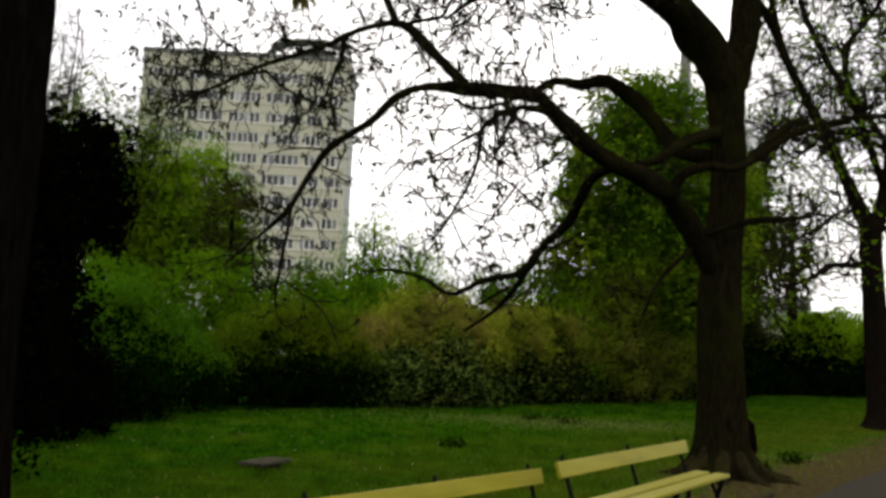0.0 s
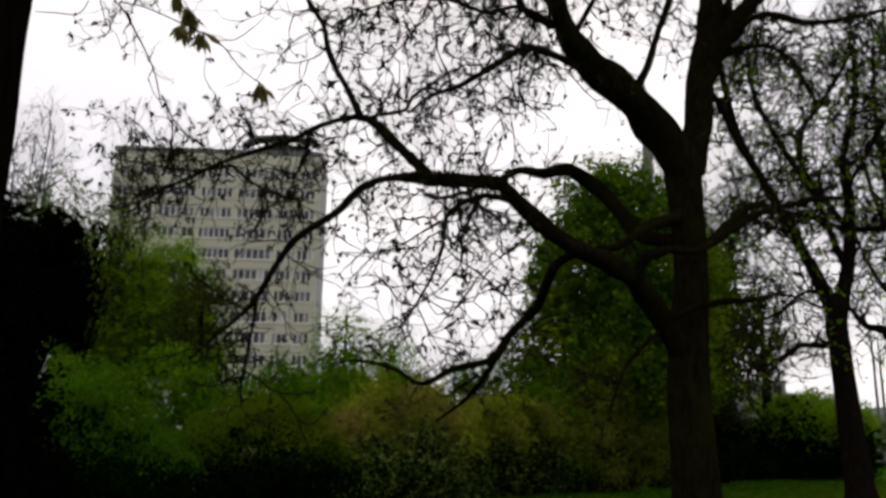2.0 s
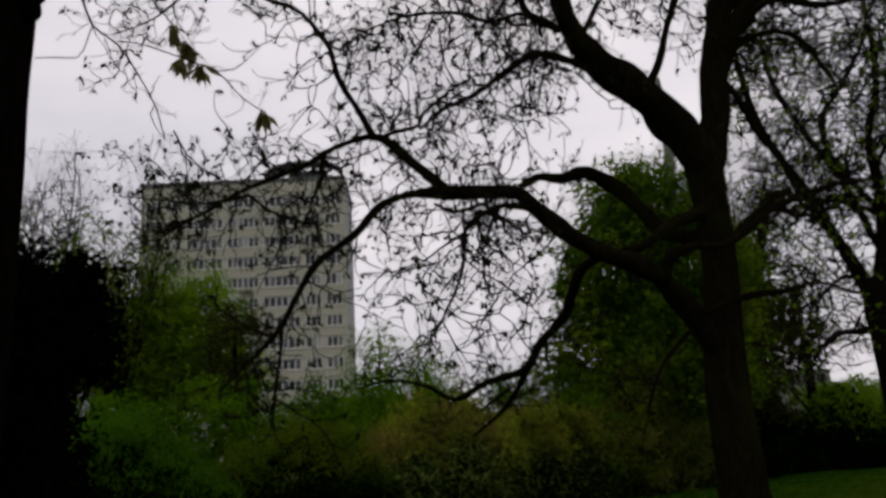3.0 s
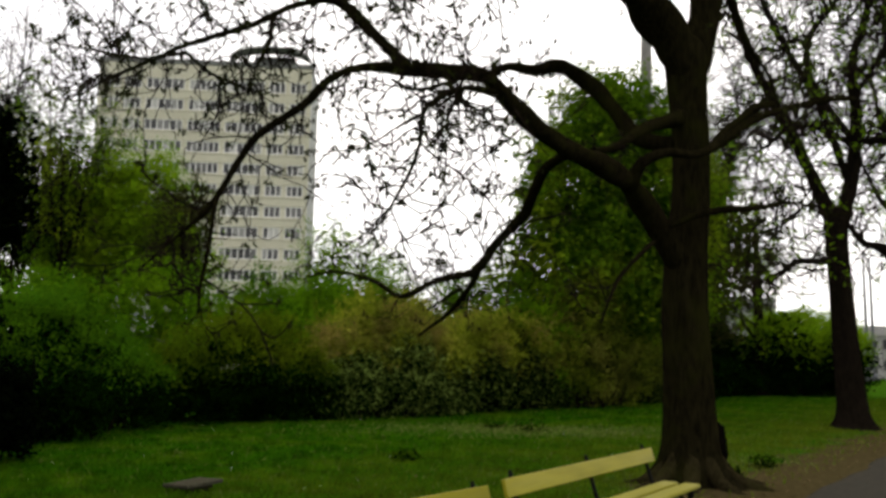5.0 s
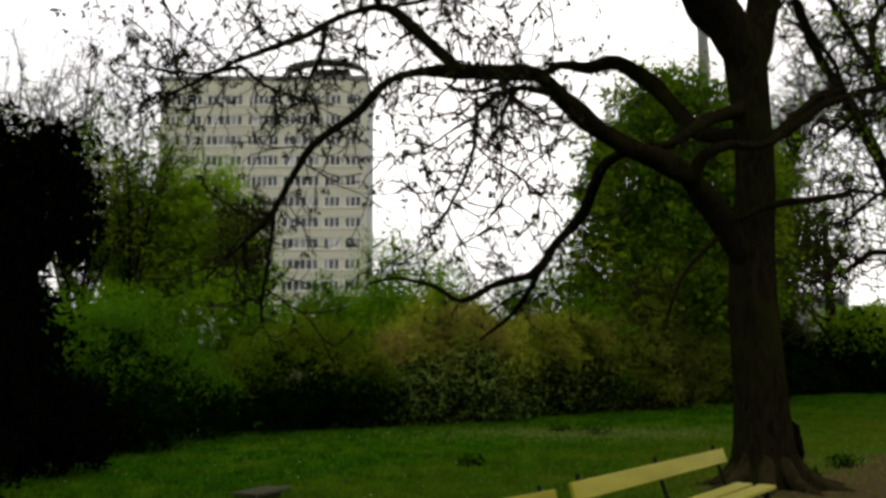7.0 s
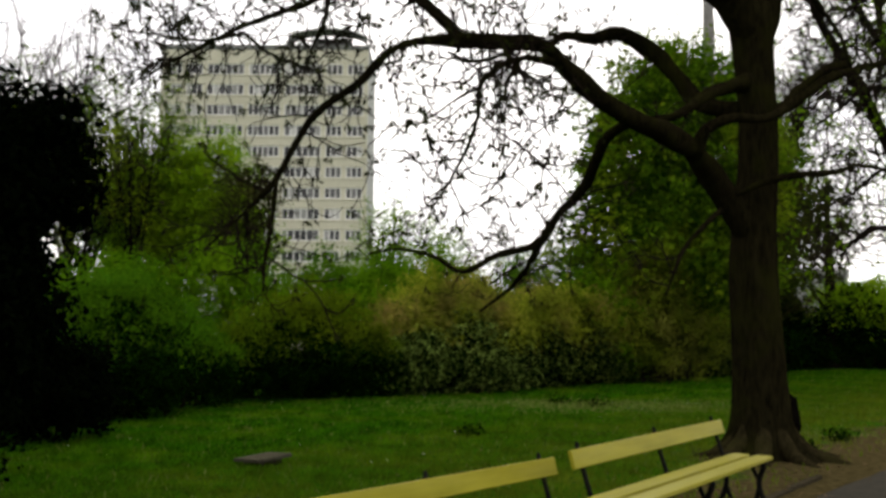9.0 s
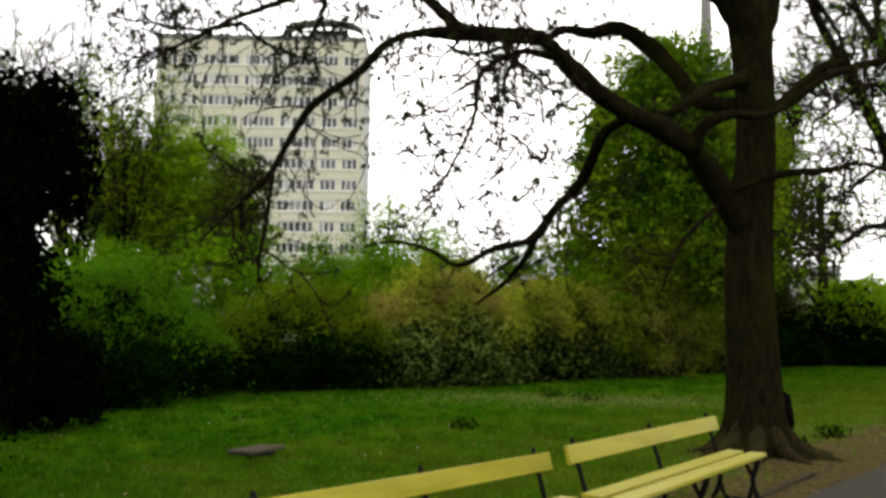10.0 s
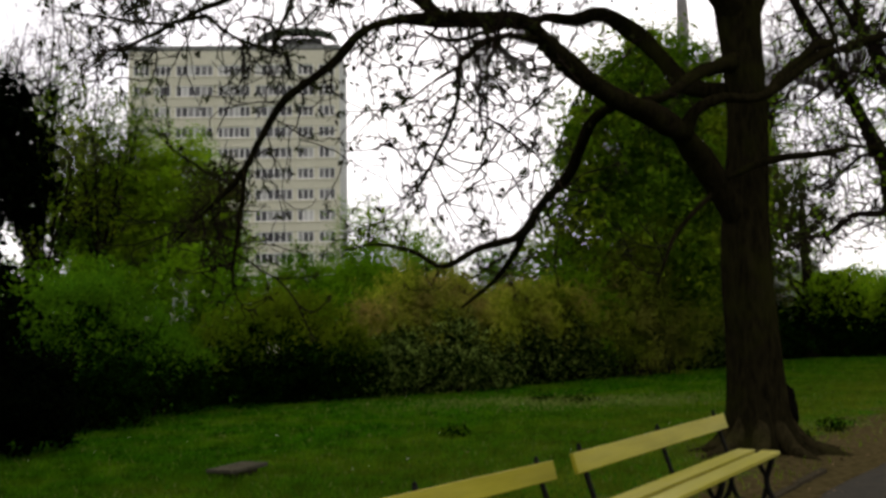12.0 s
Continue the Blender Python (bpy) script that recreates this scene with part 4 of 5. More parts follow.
second_limb((13.37, 22.9, 5.6, 0.203), (13.8, 23, 7, 0.206), (14.09, 23.1, 8.61, 0.172), (14.11, 23.2, 10.42, 0.125), (14.69, 23.3, 12.15, 0.104), (14.92, 23.4, 14.29, 0.071))
second_limb((13.74, 23, 6.83, 0.11), (12.76, 22.6, 8.91, 0.099), (11.9, 22.4, 10.17, 0.087), (11, 22.2, 11.77, 0.076), (10.75, 22, 13.08, 0.055))
second_limb((13.92, 23, 8.05, 0.1), (12.92, 23.3, 9.92, 0.091), (12.93, 23.4, 11.22, 0.092), (13.69, 23.5, 12.25, 0.081), (14.8, 23.6, 13.99, 0.059), (15.14, 23.7, 15.62, 0.036))
second_limb((12.93, 22.6, 4.55, 0.096), (12.18, 22.2, 4.47, 0.084), (11.48, 21.8, 4.4, 0.072), (10.68, 21.5, 3.94, 0.05), (10.11, 21.3, 3.79, 0.03))
second_limb((12.93, 22.6, 5.95, 0.065), (12.05, 22.2, 6, 0.053), (11.14, 21.9, 5.34, 0.041), (10.47, 21.7, 5.12, 0.026))
second_limb((13.74, 23, 8.04, 0.089), (12.77, 22.5, 8.2, 0.076), (11.66, 22, 8.16, 0.064), (10.78, 21.6, 7.51, 0.041), (9.99, 21.3, 6.99, 0.025))
second_limb((13.96, 23, 8.05, 0.1), (14.39, 22.6, 8.02, 0.088), (15.08, 22.3, 7.99, 0.065), (15.91, 22, 7.69, 0.032))
second_limb((14.02, 23.1, 9.31, 0.079), (14.85, 22.9, 10.74, 0.068), (15.57, 22.8, 12.03, 0.057), (15.95, 22.7, 13.68, 0.034))
second_limb((13.6, 23.5, 12.24, 0.058), (12.88, 23.3, 13.31, 0.058), (11.78, 23.1, 13.77, 0.046), (10.42, 22.9, 13.38, 0.023))

third_limb((23.28, 34.8, 5.54, 0.288), (22.22, 34.2, 6.18, 0.266), (21.1, 33.6, 6.67, 0.191), (20.23, 33.2, 6.7, 0.141), (19.39, 32.8, 7.32, 0.093), (18.62, 32.5, 7.59, 0.046))
third_limb((23.65, 35, 9.16, 0.294), (23, 34.8, 11.43, 0.202), (22.66, 34.6, 14, 0.169), (22.38, 34.4, 16.88, 0.119), (22.52, 34.2, 20.11, 0.069))
third_limb((23.64, 35, 8.9, 0.257), (24.2, 35.2, 12.4, 0.205), (24.14, 35.3, 15.7, 0.174), (23.93, 35.4, 19.09, 0.124), (24, 35.5, 22.61, 0.072))
third_limb((23.03, 34.8, 11.43, 0.118), (21.82, 34.2, 12.51, 0.1), (21.12, 33.8, 14.43, 0.066))
third_limb((23.33, 34.8, 7.82, 0.133), (21.79, 34, 8.37, 0.113), (20.7, 33.4, 9.45, 0.08), (19.99, 33, 10.56, 0.048))

make_bare_tree("bare_tree", "tall slender dark-barked tree with thin spring foliage", [(13.48, 22.85, -0.05, 0.46), (13.43, 22.85, 0.7, 0.38), (13.35, 22.85, 1.9, 0.345), (13.28, 22.85, 3.4, 0.31), (13.22, 22.85, 4.75, 0.30), (13.21, 22.85, 5.6, 0.30), (13.22, 22.87, 6.1, 0.2)], second_lines, 31, 0.075, 1.6, 0.021, leaf_share=0.4, leaf_size=0.11, fine_sides=3)
third_tree = make_bare_tree("bare_tree", "tall dark-barked tree with an arching low limb", [(23.4, 35, -0.05, 0.75), (23.42, 35, 1.0, 0.58), (23.5, 35, 3.0, 0.50), (23.55, 35, 5.5, 0.46), (23.64, 35, 8.8, 0.40), (23.66, 35, 9.6, 0.2)], third_lines, 33, 0.14, 2.3, 0.03, leaf_share=0.35, leaf_size=0.17, fine_sides=3)


# ---- the near tree whose trunk stands beside the camera's view
near_tree = empty("near_tree", pose(0, 0, 0), "thick dark trunk of a tree close by with hanging leafy twigs and an unseen added crown", "tree")
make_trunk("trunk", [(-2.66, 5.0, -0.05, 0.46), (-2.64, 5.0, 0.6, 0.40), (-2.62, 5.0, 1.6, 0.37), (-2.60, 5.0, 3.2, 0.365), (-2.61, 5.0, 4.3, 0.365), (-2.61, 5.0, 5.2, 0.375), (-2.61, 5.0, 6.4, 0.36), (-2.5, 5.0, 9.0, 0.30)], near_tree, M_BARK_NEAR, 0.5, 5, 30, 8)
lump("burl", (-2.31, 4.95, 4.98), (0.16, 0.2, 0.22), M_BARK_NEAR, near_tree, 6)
near_limb((-2.37, 5, 5.35, 0.02), (-2.11, 4.9, 5.34, 0.013), (-1.96, 4.85, 5.14, 0.011), (-1.81, 4.8, 4.85, 0.009), (-1.71, 4.8, 4.61, 0.008), (-1.54, 4.8, 4.46, 0.007), (-1.4, 4.8, 4.24, 0.006), (-1.28, 4.8, 4.01, 0.005), (-1.21, 4.8, 3.77, 0.004))
near_limb((-1.96, 4.85, 5.14, 0.01), (-1.7, 4.85, 5.12, 0.009), (-1.49, 4.85, 5.01, 0.008), (-1.33, 4.85, 4.8, 0.007), (-1.19, 4.85, 4.62, 0.005), (-1.06, 4.85, 4.43, 0.004))
near_limb((-1.55, 4.8, 4.49, 0.006), (-1.38, 4.8, 4.46, 0.005), (-1.12, 4.8, 4.35, 0.005), (-0.88, 4.82, 4.24, 0.005), (-0.72, 4.84, 4.06, 0.004), (-0.58, 4.85, 3.96, 0.004))
near_limb((-1.72, 4.8, 4.61, 0.005), (-1.77, 4.8, 4.43, 0.004), (-1.81, 4.8, 4.38, 0.004), (-1.96, 4.8, 4.39, 0.004), (-2.09, 4.8, 4.39, 0.003))
near_limb((-1.28, 4.8, 4.03, 0.004), (-1.31, 4.8, 3.95, 0.004), (-1.24, 4.8, 3.81, 0.003), (-1.18, 4.8, 3.75, 0.002))
near_limb((-0.94, 4.82, 4.26, 0.004), (-0.77, 4.8, 4.25, 0.004), (-0.62, 4.8, 4.38, 0.003), (-0.58, 4.8, 4.43, 0.003))
near_limb((-2.29, 5, 5.65, 0.027), (-1.8, 4.7, 5.54, 0.02), (-1.32, 4.6, 5.42, 0.014), (-1.06, 4.6, 5.29, 0.009), (-0.98, 4.6, 5.13, 0.006), (-0.93, 4.6, 4.98, 0.004))
near_limb((-1.8, 4.7, 5.54, 0.013), (-1.73, 4.7, 5.42, 0.007), (-1.67, 4.7, 5.21, 0.004))

near_rng = np.random.default_rng(41)
for ln in near_lines:
    part("twig", lines_mesh("twig", [ln], 6, M_TWIG, 0.1, near_rng), M_TWIG, near_tree)
near_tw, near_tips = twigs_along(near_rng, near_lines[:3] + near_lines[6:], 0.17, 0.30, 0.004, 0.25, 0.0, 2, 0.16, 0.5)
part("twiglets", lines_mesh("twiglets", near_tw, 4, M_TWIG), M_TWIG, near_tree)["kind"] = "stuff"


def hanging_leaves(tip, count, size):
    """A bunch of folded young leaflets hanging from a twig's end."""
    d = near_rng.normal(size=(count, 3)) * 0.2
    d[:, 2] = -1
    at = np.array(tip) + near_rng.normal(size=(count, 3)) * 0.012
    return leaves("leaf_bunch", at, size, M_LIMP, near_rng, 3.0, 0.0, 0.27)


for ln, where in ((near_lines[1], 1.0), (near_lines[1], 0.9), (near_lines[1], 0.8), (near_lines[2], 1.0), (near_lines[2], 0.4), (near_lines[2], 0.52), (near_lines[6], 1.0), (near_lines[6], 0.93), (near_lines[7], 1.0)):
    tip = ln[min(len(ln) - 1, int(len(ln) * where)), :3]
    part("leaf_bunch", hanging_leaves(tip, 17, 0.145), M_LIMP, near_tree, "limp brownish-green unfolding leaflets")["kind"] = "stuff"


# unseen crown above the view, added mainly to shade the lawn on the left
shade_ats, shade_faces = [], []
for bx, by, bz, rw, rd, rh in ((-2.9, 4.2, 10.0, 2.6, 2.4, 1.7), (-4.6, 5.2, 9.6, 2.2, 2.0, 1.6), (-4.9, 3.2, 9.2, 2.2, 2.0, 1.6), (-5.6, 7.4, 9.2, 2.4, 2.2, 1.6), (-7.4, 5.0, 8.8, 2.4, 2.4, 1.6)):
    ln = smooth_line([(-2.45, 5.0, 7.0, 0.16), ((bx - 2.45) / 2, (by + 5) / 2, bz - 1.0, 0.11), (bx, by, bz + 0.8, 0.03)], 0.3)
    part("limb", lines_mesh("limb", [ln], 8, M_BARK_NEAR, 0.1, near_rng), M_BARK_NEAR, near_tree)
    at, face, c = clumped(near_rng, leaf_count(rw, rh, 0.24, 3.0), 0.5, 0.24, (bx, by, bz), (rw, rd, rh), 0.3, 0.25, False, 0.4)
    shade_ats.append(at)
    shade_faces.append(face)
part("crown", leaves("crown", np.vstack(shade_ats), 0.24, M_TREELEAF, near_rng, 0, 0, 0.62, np.vstack(shade_faces)), M_TREELEAF, near_tree)["kind"] = "stuff"


# ---- trees with bare upright twigs behind
def make_twiggy_tree(name, label, x, y, height, spread, stems, seed, bark, spacing, length, radius, leaf_share=0.0):
    tree = empty(name, pose(0, 0, 0), label, "tree", "bare trees behind the shrubs")
    rng = np.random.default_rng(seed)
    make_trunk("trunk", [(x, y, -0.05, 0.022 * height), (x, y, height * 0.2, 0.016 * height), (x + 0.1, y, height * 0.42, 0.012 * height)], tree, bark, 0.4, 4, 12, seed)
    lines = []
    for k in range(stems):
        a = 2 * math.pi * k / stems + rng.uniform(-0.3, 0.3)
        r = spread * rng.uniform(0.35, 1.0)
        z0 = height * rng.uniform(0.2, 0.42)
        top = height * rng.uniform(0.75, 1.0)
        pts = [(x, y, z0, 0.0058 * height), (x + math.cos(a) * r * 0.5, y + math.sin(a) * r * 0.5, z0 * 0.55 + top * 0.45, 0.0042 * height), (x + math.cos(a) * r * 0.8 + rng.normal() * 0.3, y + math.sin(a) * r * 0.8, z0 * 0.2 + top * 0.8, 0.0018 * height), (x + math.cos(a) * r + rng.normal() * 0.3, y + math.sin(a) * r, top, 0.0008 * height)]
        lines.append(smooth_line(pts, 0.5))
        part("limb", lines_mesh("limb", [lines[-1]], 6, bark), bark, tree)
    tw, tips = twigs_along(rng, lines, spacing, length, radius, 0.1, 0.9, 5, length * 0.55, 0.2, 0.16)
    part("twigs", lines_mesh("twigs", tw, 3, bark), bark, tree)["kind"] = "stuff"
    if leaf_share:
        pick = tips[rng.random(len(tips)) < leaf_share]
        at = np.repeat(pick, 5, axis=0) + rng.normal(size=(len(pick) * 5, 3)) * 0.12
        part("young_leaves", leaves("young_leaves", at, 0.14, M_TREELEAF, rng, 0.3, 0.4, 0.6), M_TREELEAF, tree, "scattered fresh green leaves")["kind"] = "stuff"
    return tree


make_twiggy_tree("bare_tree", "tall pale bare tree with fine upright twigs", -31.0, 62, 27.5, 4.6, 12, 71, M_TWIG_FAR, 0.95, 3.0, 0.042, 0.03)
make_twiggy_tree("bare_tree", "tall pale bare tree with fine upright twigs", -26.0, 60, 25.5, 4.2, 11, 72, M_TWIG_FAR, 0.95, 3.0, 0.042, 0.06)
make_twiggy_tree("bare_tree", "tall bare tree with a haze of fine dark twigs", 21.0, 53, 22.0, 5.5, 16, 74, M_TWIG, 0.34, 2.6, 0.036, 0.25)
make_twiggy_tree("young_tree", "tall airy tree with yellow-green spring foliage", -16.4, 45, 13.4, 3.6, 15, 75, M_TWIG, 0.28, 1.5, 0.02, 0.95)

# ---- shrubs, hedges and leafy trees
def make_bush(name, label, bodies, size, layers, mat, seed, clump=0.26, tips=None, base=0.0, stems=10, group="shrubs behind the lawn", shoots=None, loose=0.25, core=2.2, cap=0.0):
    """A shrub of one or more lumpy bodies (x, y, width, depth, height): stems, leaves in clumps and young shoots; with
    cap, a top coloured as lit over a body coloured as shaded.
    """
    rng = np.random.default_rng(seed)
    bush = empty(name, pose(0, 0, 0), label, "shrub", group)
    ats, faces, lines, cores, tops, tips_at = [], [], [], [], [], []
    for x, y, w, d, h, *low in bodies:
        share = (w * h) ** 0.9
        z0 = low[0] if low else base
        mid, tall = z0 + (h - z0) * 0.44, (h - z0) * 0.56
        at, face, c = clumped(rng, leaf_count(w, tall, size, layers), clump, size, (x, y, mid), (w, d, tall), loose=loose)
        keep = at[:, 2] > 0.03
        # capped shrubs keep the shade-coloured leaves below an uneven hem
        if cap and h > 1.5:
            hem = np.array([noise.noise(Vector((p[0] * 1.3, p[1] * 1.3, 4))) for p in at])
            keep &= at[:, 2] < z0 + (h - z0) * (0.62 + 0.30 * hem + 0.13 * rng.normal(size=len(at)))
        ats.append(at[keep])
        faces.append(face[keep])
        a2, f2, _ = clumped(rng, leaf_count(w * 0.8, tall * 0.8, size * 2.4, core), clump, size * 2.4, (x, y, mid), (w * 0.7, d * 0.7, tall * 0.75), 0.2)
        keep = a2[:, 2] > 0.1
        cores.append(a2[keep])
        for _ in range(max(0, int(stems * share / 4) + 3)):
            e = c[rng.integers(len(c))]
            s = np.array([x + rng.normal() * w * 0.25, y + rng.normal() * d * 0.25, -0.05])
            m = s * 0.5 + e * 0.5 + rng.normal(size=3) * 0.15
            lines.append(smooth_line([(*s, 0.03), (*m, 0.02), (*e, 0.008)], 0.4))
        for _ in range(int((tips or 0) * share)):
            e = c[rng.integers(len(c))]
            if h > 1.2 and e[2] > z0 + (h - z0) * 0.6:
                ln = random_line(rng, e, (rng.normal() * 0.4, rng.normal() * 0.4, 1), rng.uniform(0.35, 0.8), 0.007, 0.003, 4, 0.12)
                if rng.random() < 0.2:
                    lines.append(ln)
                k = rng.integers(1, len(ln), 16)
                tips_at.append(ln[k, :3] + rng.normal(size=(16, 3)) * 0.05)
        # leaves in the lit colour cover the upper part as painted top light
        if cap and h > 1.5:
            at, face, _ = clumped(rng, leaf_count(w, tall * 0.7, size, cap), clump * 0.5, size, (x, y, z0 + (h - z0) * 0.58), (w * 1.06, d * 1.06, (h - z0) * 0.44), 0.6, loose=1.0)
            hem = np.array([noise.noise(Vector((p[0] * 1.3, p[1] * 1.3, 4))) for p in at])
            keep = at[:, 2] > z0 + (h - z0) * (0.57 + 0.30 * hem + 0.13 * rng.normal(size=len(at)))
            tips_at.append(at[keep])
    if lines:
        part("stems", lines_mesh("stems", lines, 4, M_TWIG), M_TWIG, bush)["kind"] = "stuff"
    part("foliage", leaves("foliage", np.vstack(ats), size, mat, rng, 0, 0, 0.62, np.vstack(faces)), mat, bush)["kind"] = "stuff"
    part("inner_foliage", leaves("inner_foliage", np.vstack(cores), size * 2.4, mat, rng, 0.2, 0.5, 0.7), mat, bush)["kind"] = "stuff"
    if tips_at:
        part("young_shoots", leaves("young_shoots", np.vstack(tips_at), size, shoots or mat, rng, -0.5, 0.7, 0.55), shoots or mat, bush, "upper shoots, with the lit top of capped shrubs in brighter colour")["kind"] = "stuff"
    return bush


def make_leafy_tree(name, label, x, y, height, trunk_r, blobs, mat, size, layers, seed, clump=0.42, shell=0.3, bark=None, lean=0.0, loose=0.35, limbs=4, core=0.0):
    """A tree with a tapered trunk, limbs to each part of the crown, and leaves in clumps."""
    rng = np.random.default_rng(seed)
    tree = empty(name, pose(0, 0, 0), label, "tree", "trees behind the shrubs")
    bark = bark or M_BARK_DARK
    line = [(x, y, -0.05, trunk_r * 1.3), (x + lean * 0.2, y, height * 0.25, trunk_r), (x + lean * 0.6, y, height * 0.6, trunk_r * 0.7), (x + lean, y, height * 0.93, trunk_r * 0.15)]
    make_trunk("trunk", line, tree, bark, 0.4, 4, 14, seed)
    ats, outs, lines, cores = [], [], [], []
    for bx, by, bz, rw, rd, rh in blobs:
        at, face, c = clumped(rng, leaf_count(rw, rh, size, layers), clump, size, (bx, by, bz), (rw, rd, rh), shell, 0.28, False, loose)
        ats.append(at)
        outs.append(face)
        if core:
            cores.append(clumped(rng, leaf_count(rw * 0.8, rh * 0.8, size * 2, core), clump, size * 2, (bx, by, bz), (rw * 0.75, rd * 0.75, rh * 0.75), 0.2, 0.28, False)[0])
        z0 = min(max(height * 0.2, bz - rh * 1.1), height * 0.8)
        for _ in range(limbs):
            e = c[rng.integers(len(c))]
            s = np.array([x + lean * z0 / height, y, z0 * rng.uniform(0.75, 1.1)])
            m = s * 0.45 + e * 0.55 + np.array([0, 0, rng.uniform(-0.3, 0.5)])
            ln = smooth_line([(*s, trunk_r * 0.24), (*m, trunk_r * 0.13), (*e, 0.012)], 0.4)
            part("limb", lines_mesh("limb", [ln], 6, bark), bark, tree)
        for e in c[::max(1, len(c) // 60)]:
            s = e * 0.8 + np.array([x, y, e[2] - 0.8]) * 0.2
            lines.append(smooth_line([(*s, 0.02), *[(*(s * 0.5 + e * 0.5 + rng.normal(size=3) * 0.1), 0.013)], (*e, 0.005)], 0.5))
    part("twigs", lines_mesh("twigs", lines, 4, M_TWIG), M_TWIG, tree)["kind"] = "stuff"
    if core:
        part("inner_crown", leaves("inner_crown", np.vstack(cores), size * 2, mat, rng, 0.2, 0.5, 0.7), mat, tree)["kind"] = "stuff"
    part("crown", leaves("crown", np.vstack(ats), size, mat, rng, 0, 0, 0.62, np.vstack(outs)), mat, tree)["kind"] = "stuff"
    return tree


# the bodies at x -7.2 and -6.7 are unseen, added to shade the lawn
make_bush("yew_tree", "very dark dense evergreen yew beside the lawn, with unseen added bodies that shade it", [(-4.4, 9.7, 0.82, 0.8, 4.5, 0.5), (-3.72, 9.6, 0.54, 0.6, 4.25, 2.75), (-4.25, 9.6, 0.6, 0.7, 2.9, 0.6), (-5.4, 9.9, 1.0, 0.9, 4.2, 0.9), (-7.2, 8.6, 1.4, 1.3, 4.6, 0.3), (-6.7, 6.8, 1.2, 1.2, 4.4, 0.3), (-6.4, 13.2, 1.3, 1.0, 2.4, 0.0), (-5.3, 13.7, 0.9, 0.8, 1.5, 0.0)], 0.085, 5, M_CONIFER, 51, 0.17, loose=0.25, stems=-40, core=5)
# top light and lower shade of both shrubs come from their leaf colours
make_bush("shrub", "rounded green shrub, its lit top and shaded body set in the leaf colours", [(-6.2, 18.2, 1.6, 1.4, 2.8), (-7.5, 16.9, 1.2, 1.1, 2.2), (-5.0, 19.9, 0.9, 1.0, 1.8), (-9.0, 17.6, 1.5, 1.3, 2.6), (-6.6, 15.9, 1.3, 0.9, 1.3), (-5.3, 17.2, 1.0, 0.9, 1.3)], 0.07, 4.5, M_BUSH, 52, 0.24, tips=60, shoots=M_LIT_TOP, cap=4.5)
make_bush("shrub", "wide dense green shrub, lit olive top and shaded body set by colour", [(-3.0, 23.0, 1.8, 1.4, 2.7), (-4.5, 22.5, 1.0, 1.0, 1.8), (-1.5, 23.6, 1.0, 1.0, 1.8), (-4.0, 22.2, 1.4, 0.8, 0.9), (-2.1, 23.0, 1.4, 0.8, 0.9)], 0.07, 4.5, M_BUSH, 53, 0.24, tips=50, shoots=M_LIT_OLIVE, cap=4.5)
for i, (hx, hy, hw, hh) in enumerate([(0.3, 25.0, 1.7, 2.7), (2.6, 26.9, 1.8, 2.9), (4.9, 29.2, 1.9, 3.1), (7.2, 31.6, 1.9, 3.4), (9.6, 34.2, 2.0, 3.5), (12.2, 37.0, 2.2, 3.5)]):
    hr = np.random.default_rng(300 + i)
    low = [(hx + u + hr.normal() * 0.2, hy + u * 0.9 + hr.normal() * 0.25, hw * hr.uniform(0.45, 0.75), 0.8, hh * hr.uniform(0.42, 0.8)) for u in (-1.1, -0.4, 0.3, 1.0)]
    # the row in front is coloured for the shade at the hedge's foot
    make_bush("low_shrub", "low shrub at the lawn edge with pale speckled leaves, shade put into its dark ones", low, 0.085, 3.2, M_HEDGE_LOW if i < 2 else M_HEDGE_DARK, 160 + i, 0.2, loose=0.7)
    tall = [(hx + 0.3 + u + hr.normal() * 0.3, hy + 1.1 + v + u * 0.9, hw * hr.uniform(0.5, 0.9), 1.0, hh * hr.uniform(0.9, 1.12) * (1 + v * 0.12), 0.9) for u, v in ((-0.9, 0), (0.1, 0.1), (1.0, 0), (-0.5, 1.5), (0.8, 1.6))]
    make_bush("hedge_shrub", "loose brownish-green flowering hedge shrub behind the lawn", tall, 0.095, 3.2, M_HEDGE if i < 3 else M_HEDGE_GREEN, 60 + i, 0.3, tips=14, loose=0.8)
make_bush("hedge_shrub", "loose olive-green hedge shrub in front of the broad tree", [(8.2, 31.6, 1.6, 1.0, 4.4), (9.6, 32.6, 1.5, 1.0, 4.7), (7.2, 32.4, 1.5, 1.0, 4.9)], 0.10, 3.2, M_HEDGE_GREEN, 66, 0.3, tips=14, loose=0.8)
for i, (hx, hy, hw, hh) in enumerate([(-12.5, 28, 2.6, 4.4), (-9.2, 27, 2.4, 4.0), (-6.2, 28.5, 2.2, 4.5), (-3.2, 30, 2.3, 4.5), (0.4, 32, 2.5, 4.6), (4.0, 34.5, 2.5, 5.0), (-1.6, 32.6, 2.0, 4.9), (6.1, 31.8, 2.0, 4.7)]):
    make_bush("tall_shrub", "tall bright green shrub in fresh leaf behind the hedge", [(hx, hy, hw, 1.8, hh)], 0.125, 3.8, M_SHRUB, 80 + i, 0.36, tips=7, loose=0.4)
